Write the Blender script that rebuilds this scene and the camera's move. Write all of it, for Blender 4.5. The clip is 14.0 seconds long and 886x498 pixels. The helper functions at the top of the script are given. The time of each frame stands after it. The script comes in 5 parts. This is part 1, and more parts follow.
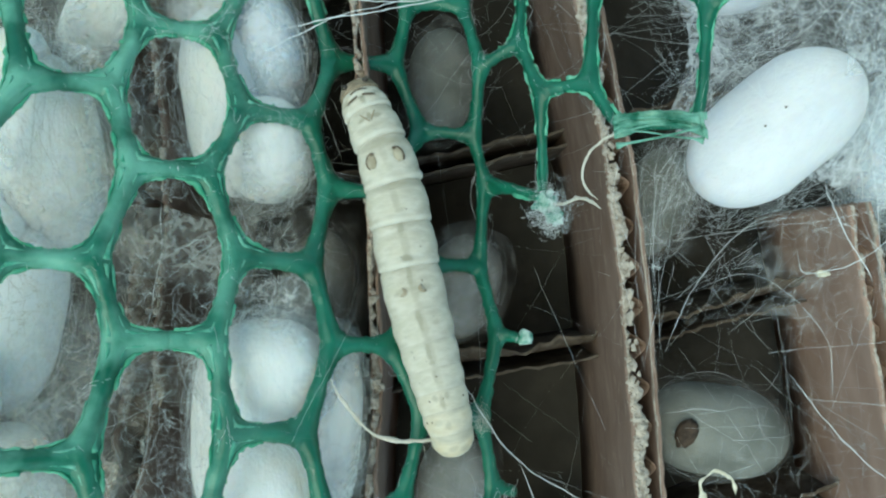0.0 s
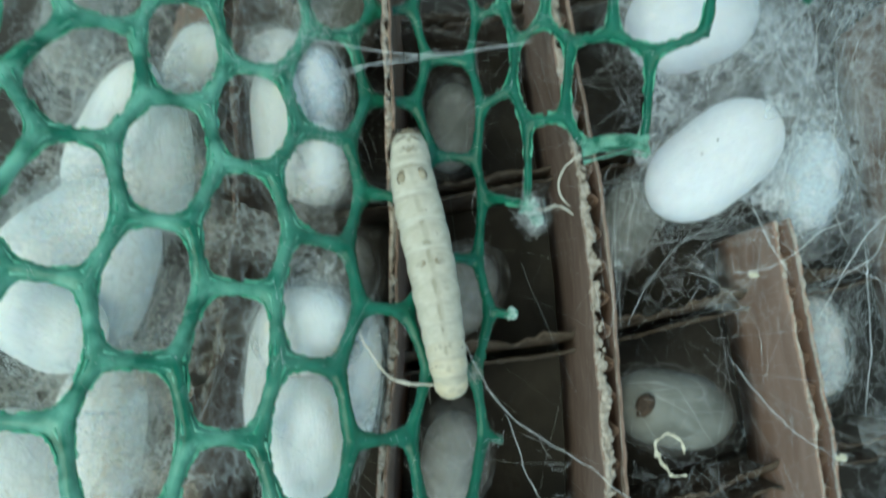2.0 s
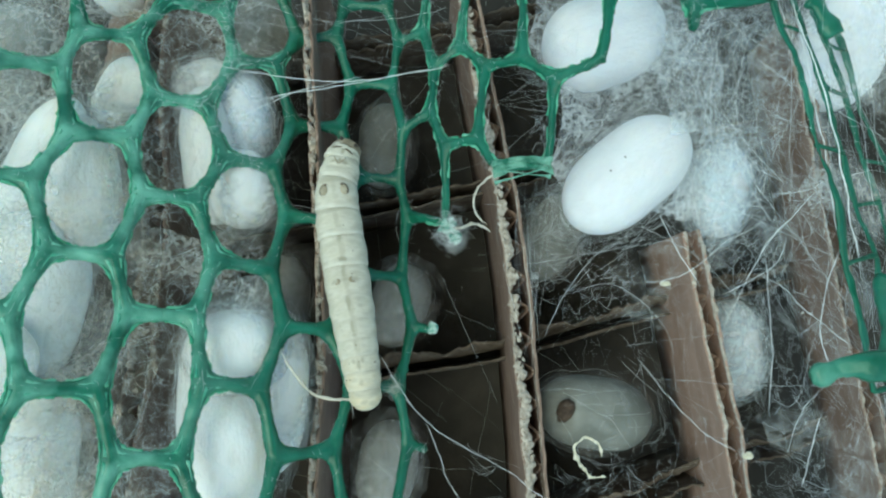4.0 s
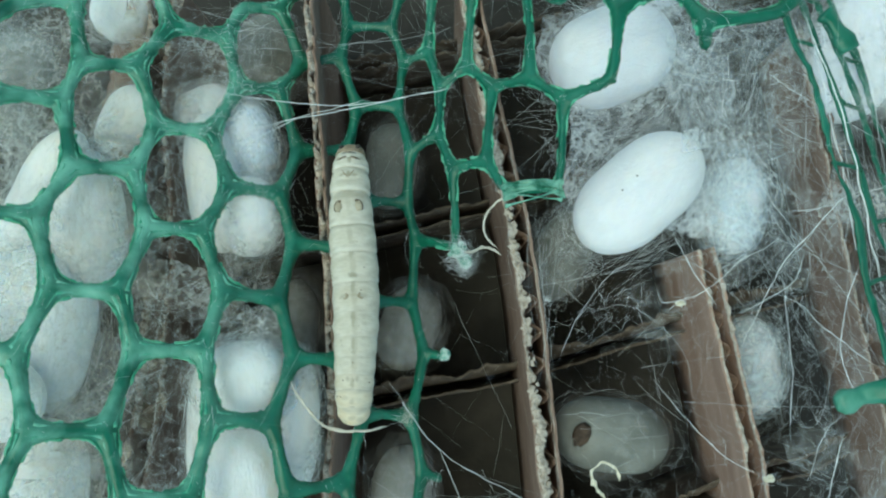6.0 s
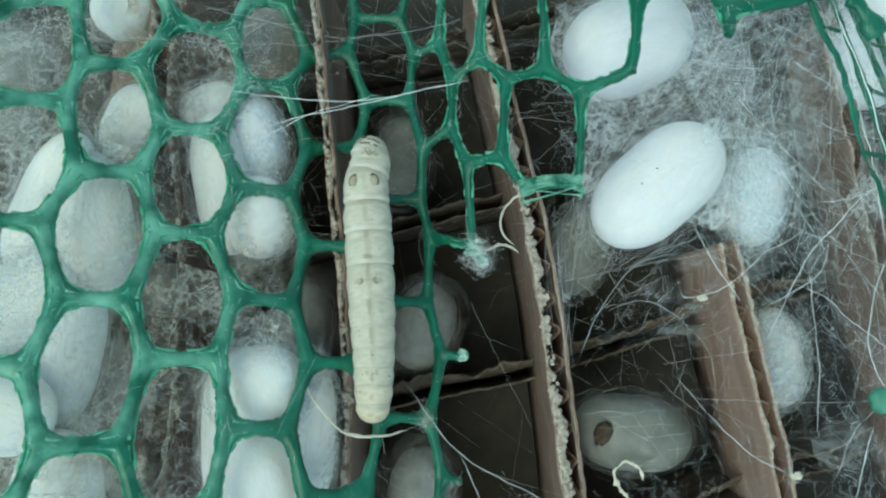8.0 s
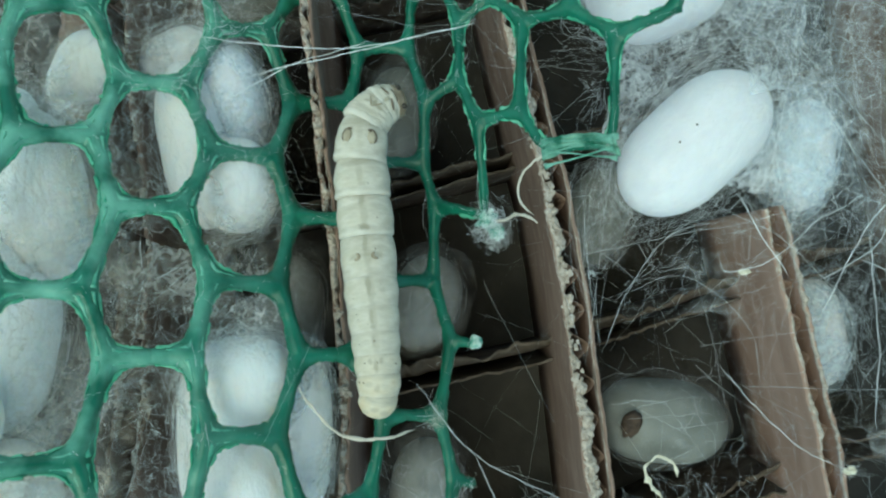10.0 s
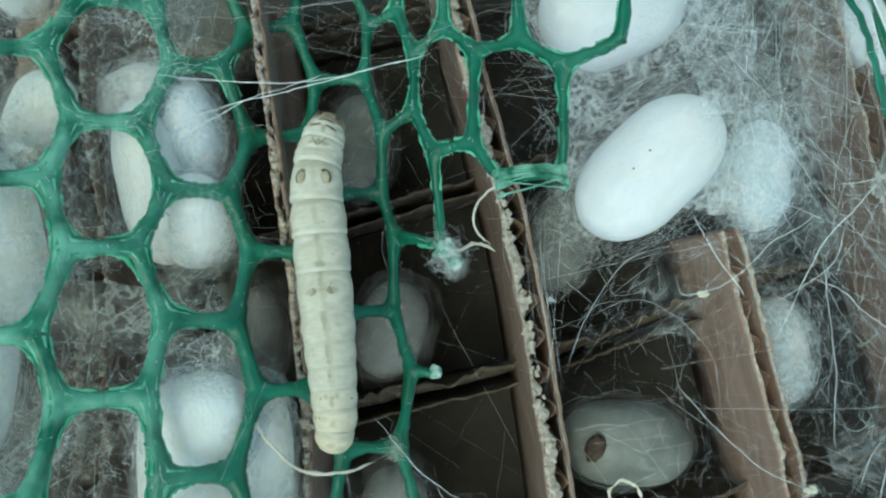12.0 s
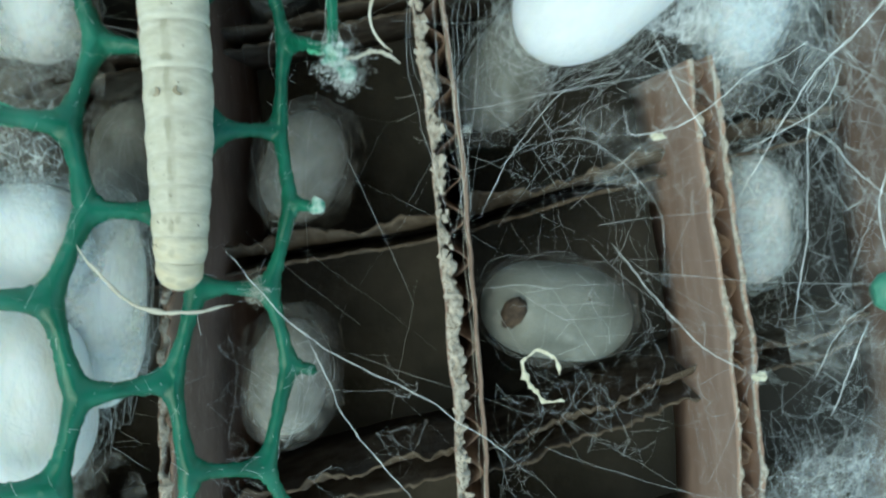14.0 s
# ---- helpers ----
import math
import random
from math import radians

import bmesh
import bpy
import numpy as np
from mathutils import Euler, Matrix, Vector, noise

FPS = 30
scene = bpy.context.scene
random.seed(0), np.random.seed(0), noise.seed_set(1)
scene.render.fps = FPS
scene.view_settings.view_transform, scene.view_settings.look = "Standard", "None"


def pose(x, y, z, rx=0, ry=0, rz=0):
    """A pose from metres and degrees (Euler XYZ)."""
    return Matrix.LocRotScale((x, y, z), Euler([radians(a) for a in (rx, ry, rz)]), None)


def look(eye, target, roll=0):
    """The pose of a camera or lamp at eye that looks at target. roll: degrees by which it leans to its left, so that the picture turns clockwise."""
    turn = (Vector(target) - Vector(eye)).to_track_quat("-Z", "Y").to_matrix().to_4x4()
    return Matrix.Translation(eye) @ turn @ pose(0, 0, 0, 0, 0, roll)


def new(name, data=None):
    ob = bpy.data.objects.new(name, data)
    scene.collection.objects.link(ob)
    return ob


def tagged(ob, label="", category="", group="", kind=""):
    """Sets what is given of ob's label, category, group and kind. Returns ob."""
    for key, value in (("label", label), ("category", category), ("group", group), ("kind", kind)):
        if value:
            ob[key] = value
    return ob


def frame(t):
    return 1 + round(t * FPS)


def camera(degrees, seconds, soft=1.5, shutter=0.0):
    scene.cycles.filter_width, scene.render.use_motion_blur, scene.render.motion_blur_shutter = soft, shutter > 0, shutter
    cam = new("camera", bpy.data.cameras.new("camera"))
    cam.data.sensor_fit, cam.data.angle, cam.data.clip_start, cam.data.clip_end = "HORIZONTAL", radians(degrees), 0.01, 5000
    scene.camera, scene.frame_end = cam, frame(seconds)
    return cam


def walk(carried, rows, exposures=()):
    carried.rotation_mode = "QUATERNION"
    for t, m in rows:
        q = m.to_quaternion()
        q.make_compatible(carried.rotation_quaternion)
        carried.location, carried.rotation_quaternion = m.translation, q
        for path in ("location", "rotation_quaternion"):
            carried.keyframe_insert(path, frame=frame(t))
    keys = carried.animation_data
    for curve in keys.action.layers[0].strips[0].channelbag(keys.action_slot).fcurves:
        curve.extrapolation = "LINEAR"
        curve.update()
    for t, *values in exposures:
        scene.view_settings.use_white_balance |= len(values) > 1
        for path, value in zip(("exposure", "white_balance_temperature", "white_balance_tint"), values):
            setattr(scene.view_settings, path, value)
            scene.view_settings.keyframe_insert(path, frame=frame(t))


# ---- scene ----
# A silkworm on a folded plastic net laid over a cardboard cocooning grid. Lengths below are in millimetres unless said otherwise.
import itertools

MM = 0.001
EXPO = 0.81
cam = camera(60.0, 14.0, soft=2.2, shutter=0.5)
PATH = [
    (0.0, 0.00000, 0.00000, 0.17440, 0.00, 0.00, 0.00),
    (0.5, -0.00259, -0.00465, 0.18663, 1.89, 0.37, 0.73),
    (0.7, -0.00410, -0.01100, 0.20110, 5.95, 2.50, 1.78),
    (1.0, -0.00282, -0.01382, 0.21329, 9.42, 1.81, 2.60),
    (1.5, -0.00047, -0.01570, 0.21683, 10.65, 1.28, 1.86),
    (2.0, 0.00129, -0.02153, 0.20951, 6.80, 0.67, 1.66),
    (2.5, 0.00007, -0.02390, 0.19875, 3.44, 0.17, 1.71),
    (3.0, 0.01115, -0.02263, 0.21382, 5.31, 0.83, 1.67),
    (3.5, 0.01503, -0.02307, 0.21820, 6.39, 0.10, 0.26),
    (3.7, 0.01700, -0.01980, 0.21810, 6.40, 0.10, 0.12),
    (6.0, 0.01617, -0.01150, 0.21560, 6.57, 0.74, -1.11),
    (6.5, 0.01528, -0.01154, 0.21325, 5.78, 0.78, -1.30),
    (7.0, 0.01393, -0.01104, 0.21419, 6.11, 1.13, -1.60),
    (9.3, 0.01160, -0.00540, 0.20350, 4.20, 0.66, -2.60),
    (9.5, 0.00972, -0.00616, 0.20154, 3.97, 0.61, -2.67),
    (10.0, 0.00814, -0.00229, 0.18942, 2.01, -0.18, -2.85),
    (10.5, 0.01239, -0.00018, 0.18553, 1.25, -0.14, -3.38),
    (11.0, 0.01609, 0.00152, 0.18882, 1.88, -0.43, -3.94),
    (11.5, 0.01674, 0.00072, 0.19073, 1.77, -0.31, -3.79),
    (12.0, 0.01528, 0.00141, 0.19039, 2.68, -0.63, -4.22),
    (12.5, 0.01465, 0.00403, 0.18986, 2.76, -0.13, -4.28),
    (13.0, 0.02301, -0.00185, 0.18106, 0.66, -0.20, -4.33),
    (13.5, 0.03432, -0.00832, 0.17405, -2.28, 0.35, -2.03),
    (14.0, 0.03747, -0.01071, 0.16361, -5.48, 1.47, -0.57),
]
walk(cam, [(t, pose(*p)) for t, *p in PATH], exposures=[(t, EXPO + e, 6950, tint) for t, e, tint in ((0.0, 0.13, -16), (0.5, 0.13, -16), (1.5, -0.02, -17), (3.0, 0.03, -17), (3.5, 0.10, -16), (6.0, 0.02, -18), (9.5, -0.02, -19), (12.5, 0.02, -19), (13.5, 0.02, -19), (14.0, 0.20, -18))])

# ---------------------------------------------------------------- light
world = bpy.data.worlds.new("world")
scene.world = world
world.use_nodes = True
wn = world.node_tree.nodes
sky = wn.new("ShaderNodeTexSky")
sky.sky_type, sky.sun_disc = "NISHITA", False
SUN_UP, SUN_FROM = radians(72), radians(-125)
sky.sun_elevation, sky.sun_rotation = SUN_UP, SUN_FROM
wn["Background"].inputs["Strength"].default_value = 0.15
world.node_tree.links.new(sky.outputs["Color"], wn["Background"].inputs["Color"])
sun_data = bpy.data.lights.new("sun", "SUN")
sun_data.energy, sun_data.angle, sun_data.color = 1.0, radians(60), (1.0, 0.94, 0.81)
sun = new("sun", sun_data)
toward = Vector((math.sin(SUN_FROM) * math.cos(SUN_UP), math.cos(SUN_FROM) * math.cos(SUN_UP), math.sin(SUN_UP)))
sun.matrix_world = look(toward * 2, (0, 0, 0))


# ---------------------------------------------------------------- materials
def material(name, base, rough=0.6, second=None, scale=400.0, mix=(0.4, 0.65), bump=0.0, bump_scale=1500.0, third=None,
             third_scale=90.0, third_mix=(0.55, 0.75), sss=0.0, sheen=0.0, spec=0.4, stretch=None, per_object=0.0, flesh=1.0):
    m = bpy.data.materials.new(name)
    m.use_nodes = True
    nt = m.node_tree
    n, l = nt.nodes, nt.links
    b = n["Principled BSDF"]
    b.inputs["Roughness"].default_value = rough
    b.inputs["Specular IOR Level"].default_value = spec
    coord = n.new("ShaderNodeTexCoord")
    where = coord.outputs["Object"]
    if stretch:
        mp = n.new("ShaderNodeMapping")
        mp.inputs["Scale"].default_value = stretch
        l.new(where, mp.inputs["Vector"])
        where = mp.outputs["Vector"]

    def blend(colour, other, s, lo, hi, detail=4.0):
        t = n.new("ShaderNodeTexNoise")
        t.inputs["Scale"].default_value, t.inputs["Detail"].default_value = s, detail
        l.new(where, t.inputs["Vector"])
        r = n.new("ShaderNodeMapRange")
        r.inputs["From Min"].default_value, r.inputs["From Max"].default_value = lo, hi
        l.new(t.outputs["Fac"], r.inputs["Value"])
        x = n.new("ShaderNodeMix")
        x.data_type = "RGBA"
        l.new(r.outputs["Result"], x.inputs["Factor"])
        if hasattr(colour, "is_linked"):
            l.new(colour, x.inputs["A"])
        else:
            x.inputs["A"].default_value = (*colour, 1)
        x.inputs["B"].default_value = (*other, 1)
        return x.outputs["Result"]

    colour = blend(base, second or base, scale, *mix)
    if third:
        colour = blend(colour, third, third_scale, *third_mix)
    if per_object:
        info, v = n.new("ShaderNodeObjectInfo"), n.new("ShaderNodeMapRange")
        v.inputs["To Min"].default_value, v.inputs["To Max"].default_value = 1 - per_object, 1 + per_object
        l.new(info.outputs["Random"], v.inputs["Value"])
        hsv = n.new("ShaderNodeHueSaturation")
        l.new(v.outputs["Result"], hsv.inputs["Value"])
        l.new(colour, hsv.inputs["Color"])
        colour = hsv.outputs["Color"]
    l.new(colour, b.inputs["Base Color"])
    if bump:
        t = n.new("ShaderNodeTexNoise")
        t.inputs["Scale"].default_value, t.inputs["Detail"].default_value = bump_scale, 5.0
        l.new(where, t.inputs["Vector"])
        u = n.new("ShaderNodeBump")
        u.inputs["Strength"].default_value, u.inputs["Distance"].default_value = bump, 0.0004
        l.new(t.outputs["Fac"], u.inputs["Height"])
        l.new(u.outputs["Normal"], b.inputs["Normal"])
    if sss:
        b.inputs["Subsurface Weight"].default_value = sss
        b.inputs["Subsurface Radius"].default_value = (0.0016, 0.0014, 0.0012)
        b.inputs["Subsurface Scale"].default_value = flesh
    if sheen:
        b.inputs["Sheen Weight"].default_value = sheen
    return m


GREEN = material("green_plastic", (0.008, 0.10, 0.060), 0.36, (0.018, 0.16, 0.10), 150, (0.36, 0.64), 0.45, 700,
                 third=(0.20, 0.49, 0.375), third_scale=130, third_mix=(0.38, 0.64), spec=0.45, sss=0.12, per_object=0.02)
GREEN_PLAIN = material("plain_green_plastic", (0.008, 0.10, 0.060), 0.38, (0.018, 0.155, 0.098), 150, (0.38, 0.66), 0.45, 700,
                       third=(0.04, 0.22, 0.15), third_scale=120, third_mix=(0.58, 0.80), spec=0.4, sss=0.1, per_object=0.05)


def net_shade_falloff(m, x0, x1):
    """Paints the shade of the fold into the net: the last, pale colour of the mix comes in only from x1 towards x0 (mm
    along the net).
    """
    n, l = m.node_tree.nodes, m.node_tree.links
    coord, sep, ramp, mul = (n.new("ShaderNode" + k) for k in ("TexCoord", "SeparateXYZ", "MapRange", "Math"))
    mix = [k for k in n if k.type == "MIX"][-1]
    l.new(coord.outputs["Object"], sep.inputs["Vector"])
    l.new(sep.outputs["X"], ramp.inputs["Value"])
    ramp.interpolation_type = "SMOOTHSTEP"
    ramp.inputs["From Min"].default_value, ramp.inputs["From Max"].default_value = x0 * MM, x1 * MM
    ramp.inputs["To Min"].default_value, ramp.inputs["To Max"].default_value = 0.85, 0.0
    mul.operation = "MULTIPLY"
    l.new(mix.inputs["Factor"].links[0].from_socket, mul.inputs[0])
    l.new(ramp.outputs["Result"], mul.inputs[1])
    l.new(mul.outputs["Value"], mix.inputs["Factor"])


net_shade_falloff(GREEN, -26.0, 4.0)
GREEN_PALE = material("weathered_green_plastic", (0.06, 0.32, 0.19), 0.45, (0.18, 0.49, 0.34), 260, (0.4, 0.65), 0.4, 900)
GREEN_HIGHLIGHT = material("highlight_pale_plastic", (0.05, 0.30, 0.19), 0.30, (0.20, 0.50, 0.37), 420, (0.36, 0.64), 0.5, 1200, spec=0.5, sss=0.1)
GREEN_MINT = material("stretched_mint_plastic", (0.015, 0.13, 0.08), 0.4, (0.20, 0.44, 0.34), 260, (0.36, 0.62), 0.4, 900, sss=0.15)
KRAFT = material("kraft_paper", (0.225, 0.155, 0.122), 0.8, (0.30, 0.215, 0.175), 160, (0.35, 0.65), 0.5, 1400,
                 third=(0.37, 0.28, 0.23), third_scale=700, third_mix=(0.6, 0.72), spec=0.2, stretch=(1, 0.35, 1))
# Redder kraft for one divider, brightened so the light on its face is painted.
KRAFT_RED_LIT = material("lit_reddish_kraft_paper", (0.34, 0.225, 0.175), 0.8, (0.43, 0.295, 0.235), 160, (0.35, 0.65), 0.5, 1400,
                 third=(0.37, 0.28, 0.23), third_scale=700, third_mix=(0.6, 0.72), spec=0.2, stretch=(1, 0.35, 1))
TORN = material("torn_cardboard_pulp", (0.36, 0.31, 0.26), 0.95, (0.58, 0.52, 0.45), 900, (0.35, 0.65), 0.8, 2600, spec=0.1)
SHELL = material("cocoon_silk_shell", (0.77, 0.785, 0.825), 0.85, (0.82, 0.835, 0.87), 350, (0.35, 0.7), 0.55, 1500, third=(0.74, 0.755, 0.79), third_scale=240, third_mix=(0.54, 0.76), sss=0.8, flesh=3.0, sheen=0.2, spec=0.12, stretch=(1, 1, 0.45))
SHELL_WARM = material("cream_white_cocoon_shell", (0.875, 0.885, 0.875), 0.75, (0.92, 0.93, 0.925), 350, (0.35, 0.7), 0.55, 1500, third=(0.79, 0.785, 0.74), third_scale=240, third_mix=(0.54, 0.76), sss=0.8, flesh=3.0, sheen=0.3, spec=0.2, stretch=(1, 1, 0.45))
SHELL_CREAM = material("dusty_cocoon_shell", (0.88, 0.88, 0.85), 0.8, (0.93, 0.93, 0.91), 180, (0.35, 0.7), 0.6, 1800, third=(0.74, 0.72, 0.66), third_scale=120, third_mix=(0.56, 0.78), sss=0.7, flesh=3.0, sheen=0.3, spec=0.2)
# Dusty kraft for the cross dividers, darkened to carry the shade between the walls.
KRAFT_DUSTY_SHADED = material("dusty_shaded_kraft_paper", (0.085, 0.068, 0.054), 0.9, (0.155, 0.128, 0.104), 240, (0.35, 0.65), 0.6, 1400, spec=0.15)
# Greyed shell: the shade of the deep cells is put into its colour.
SHELL_SHADED = material("shaded_cocoon_shell", (0.25, 0.26, 0.25), 0.8, (0.33, 0.34, 0.325), 150, (0.35, 0.7), 0.55, 2200, sss=0.15, spec=0.2)
# Darker still: one dull cocoon, and deep ones with shade painted in.
SHELL_DULL_SHADED = material("dull_shaded_cocoon_shell", (0.15, 0.157, 0.14), 0.8, (0.23, 0.238, 0.215), 110, (0.35, 0.7), 0.5, 2200, sss=0.1, spec=0.2)
SILK = material("silk_thread", (0.79, 0.84, 0.86), 0.5, (0.87, 0.90, 0.92), 60, spec=0.4)
MAT_SILK = material("matted_silk_lump", (0.08, 0.30, 0.22), 0.8, (0.62, 0.74, 0.69), 420, (0.38, 0.62), 0.9, 1500, spec=0.1)
SILK_OLD = material("dusty_silk_thread", (0.50, 0.47, 0.40), 0.7, (0.66, 0.63, 0.56), 120, spec=0.2)
HEAD_BROWN = material("worm_head_brown", (0.20, 0.155, 0.105), 0.35, (0.34, 0.28, 0.20), 500, (0.36, 0.62), 0.3, 1500, spec=0.5)
HEAD_PALE = material("worm_head_rim", (0.60, 0.57, 0.48), 0.45, (0.70, 0.67, 0.58), 500, bump=0.3, sss=0.3)


def skin(name, half, blots, warm=0.0, rim=0.3):
    """Soft cream skin of one body ring, half its length in mm. blots: pigment seen through the skin and painted fold
    shade, as (x, y, half width, half length, depth) in mm.
    """
    m = material(name, (0.555 + 0.05 * warm, 0.53 - 0.01 * warm, 0.435 - 0.07 * warm), 0.5, (0.675, 0.645 - 0.01 * warm, 0.565 - 0.05 * warm), 260, (0.35, 0.65), 0.45, 700,
                 third=(0.465, 0.435, 0.35), third_scale=170, third_mix=(0.47, 0.70), sss=0.35, spec=0.32, stretch=(1, 2.2, 1))
    n, l = m.node_tree.nodes, m.node_tree.links
    b = n["Principled BSDF"]
    colour = b.inputs["Base Color"].links[0].from_socket
    coord, wob, shift = n.new("ShaderNodeTexCoord"), n.new("ShaderNodeTexNoise"), n.new("ShaderNodeVectorMath")
    wob.inputs["Scale"].default_value, wob.inputs["Detail"].default_value = 700, 3
    l.new(coord.outputs["Object"], wob.inputs["Vector"])
    shift.operation = "MULTIPLY_ADD"
    shift.inputs[1].default_value = (0.0009, 0.0009, 0)
    l.new(wob.outputs["Color"], shift.inputs[0])
    l.new(coord.outputs["Object"], shift.inputs[2])

    def tint(colour, x, y, w, h, depth, shade):
        mp, size, r, mx = (n.new("ShaderNode" + k) for k in ("Mapping", "VectorMath", "MapRange", "Mix"))
        mp.inputs["Scale"].default_value = (1 / (w * MM), 1 / (h * MM), 0)
        mp.inputs["Location"].default_value = (-(x + 0.45) / w, -(y + 0.45) / h, 0)
        l.new(shift.outputs["Vector"], mp.inputs["Vector"])
        size.operation = "LENGTH"
        l.new(mp.outputs["Vector"], size.inputs[0])
        r.interpolation_type = "SMOOTHSTEP"
        r.inputs["From Min"].default_value, r.inputs["From Max"].default_value = 0.35, 1.15
        r.inputs["To Min"].default_value, r.inputs["To Max"].default_value = depth, 0.0
        l.new(size.outputs["Value"], r.inputs["Value"])
        mx.data_type = "RGBA"
        l.new(r.outputs["Result"], mx.inputs["Factor"])
        l.new(colour, mx.inputs["A"])
        mx.inputs["B"].default_value = (*shade, 1)
        return mx.outputs["Result"]

    for x, y, w, h, depth in blots:
        colour = tint(colour, x, y, w * 1.35, h * 1.15, min(0.85, depth * 1.45), (0.33, 0.305, 0.225))
    # the pale fold at the rear margin of each ring, its highlight painted in
    colour = tint(colour, 0.0, -half * 0.97, 30.0, 0.6, rim, (0.76, 0.75, 0.68))
    l.new(colour, b.inputs["Base Color"])
    return m


MARK_SOFT = material("worm_soft_brown_mark", (0.27, 0.225, 0.15), 0.55, (0.38, 0.33, 0.25), 700)
EYE_GREY = material("worm_grey_mark", (0.40, 0.38, 0.31), 0.5, (0.50, 0.48, 0.40), 600, sss=0.3)
EYE_BROWN = material("worm_brown_eye_fill", (0.33, 0.285, 0.20), 0.5, (0.44, 0.39, 0.29), 600, sss=0.2)
MARK = material("worm_crescent_mark", (0.10, 0.075, 0.05), 0.55, (0.20, 0.16, 0.11), 900)
DARK = material("worm_eye_patch", (0.020, 0.016, 0.012), 0.3, (0.05, 0.04, 0.03), 900, spec=0.5)
BROWN = material("dry_brown_dropping", (0.038, 0.025, 0.016), 0.8, (0.085, 0.056, 0.038), 700, bump=0.8, bump_scale=1500)
FLAKE = material("shed_skin_flake", (0.62, 0.58, 0.44), 0.55, (0.75, 0.72, 0.60), 700, bump=0.4)
SKY_BLOCK = material("grey_sky_blocker", (0.45, 0.45, 0.44), 0.8, (0.52, 0.52, 0.5), 3, bump=0.2, bump_scale=40)
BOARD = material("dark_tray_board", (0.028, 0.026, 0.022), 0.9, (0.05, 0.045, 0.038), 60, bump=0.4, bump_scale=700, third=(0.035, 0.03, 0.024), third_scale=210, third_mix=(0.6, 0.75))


def film(name, cell, strength, cover, colour, seed, wide=0.16, fog=0.30, patch=55, fibre=1.0, soft=0.0):
    """A torn sheet of matted silk: fibres round open bubbles, in ragged patches, clear in between."""
    m = bpy.data.materials.new(name)
    m.use_nodes = True
    n, l = m.node_tree.nodes, m.node_tree.links
    b = n["Principled BSDF"]
    b.inputs["Base Color"].default_value, b.inputs["Roughness"].default_value = (*colour, 1), 0.7
    b.inputs["Specular IOR Level"].default_value = 0.2
    coord, warp, add = n.new("ShaderNodeTexCoord"), n.new("ShaderNodeTexNoise"), n.new("ShaderNodeVectorMath")
    warp.inputs["Scale"].default_value, warp.inputs["Detail"].default_value = 330, 3
    l.new(coord.outputs["Object"], warp.inputs["Vector"])
    add.operation = "MULTIPLY_ADD"
    add.inputs[1].default_value = (0.0035,) * 3
    l.new(warp.outputs["Color"], add.inputs[0])
    l.new(coord.outputs["Object"], add.inputs[2])

    def lines(scale, wide):
        v, r = n.new("ShaderNodeTexVoronoi"), n.new("ShaderNodeMapRange")
        v.feature = "DISTANCE_TO_EDGE"
        v.inputs["Scale"].default_value = scale
        l.new(add.outputs["Vector"], v.inputs["Vector"])
        r.interpolation_type = "SMOOTHSTEP"
        r.inputs["From Min"].default_value, r.inputs["From Max"].default_value = 0.0, wide
        r.inputs["To Min"].default_value, r.inputs["To Max"].default_value = 1.0, 0.0
        l.new(v.outputs["Distance"], r.inputs["Value"])
        return r.outputs["Result"]

    def math_node(op, x, y):
        k = n.new("ShaderNodeMath")
        k.operation = op
        for socket, value in zip(k.inputs, (x, y)):
            if isinstance(value, float):
                socket.default_value = value
            else:
                l.new(value, socket)
        return k.outputs["Value"]

    def patches(scale, lo, hi, offset):
        mp, t, r = n.new("ShaderNodeMapping"), n.new("ShaderNodeTexNoise"), n.new("ShaderNodeMapRange")
        mp.inputs["Location"].default_value = (offset, seed, 0)
        l.new(coord.outputs["Object"], mp.inputs["Vector"])
        t.inputs["Scale"].default_value, t.inputs["Detail"].default_value = scale, 4
        l.new(mp.outputs["Vector"], t.inputs["Vector"])
        r.inputs["From Min"].default_value, r.inputs["From Max"].default_value = lo, hi
        l.new(t.outputs["Fac"], r.inputs["Value"])
        return r.outputs["Result"]

    web_lines = math_node("ADD", math_node("MULTIPLY", lines(cell, wide), 0.75 * fibre), math_node("MULTIPLY", lines(cell * 2.3, wide * 0.9), 0.45 * fibre))
    haze = math_node("MULTIPLY", patches(500, 0.3, 0.75, 3.0), fog)
    alpha = math_node("MULTIPLY", math_node("MULTIPLY", math_node("ADD", web_lines, haze), patches(patch, 0.62 - soft - cover * 0.4, 0.80 + soft - cover * 0.4, 0.0)), strength)
    clear, mix = n.new("ShaderNodeBsdfTransparent"), n.new("ShaderNodeMixShader")
    l.new(alpha, mix.inputs["Fac"])
    l.new(clear.outputs["BSDF"], mix.inputs[1])
    l.new(b.outputs["BSDF"], mix.inputs[2])
    l.new(mix.outputs["Shader"], n["Material Output"].inputs["Surface"])
    return m


FILM_WHITE = film("matted_white_silk", 260, 0.60, 0.42, (0.82, 0.88, 0.94), 1.0, wide=0.28, fog=0.5, patch=40, soft=0.10)
FILM_FINE = film("fine_white_silk", 280, 0.46, 0.40, (0.80, 0.87, 0.92), 2.0, wide=0.24, fog=0.45, patch=40, soft=0.08)
FILM_DUSTY = film("dusty_matted_silk", 330, 0.44, 0.46, (0.74, 0.73, 0.69), 3.0, wide=0.28, fog=0.12)
FILM_THIN = film("thin_grey_silk", 340, 0.34, 0.36, (0.75, 0.77, 0.76), 4.0, wide=0.28)
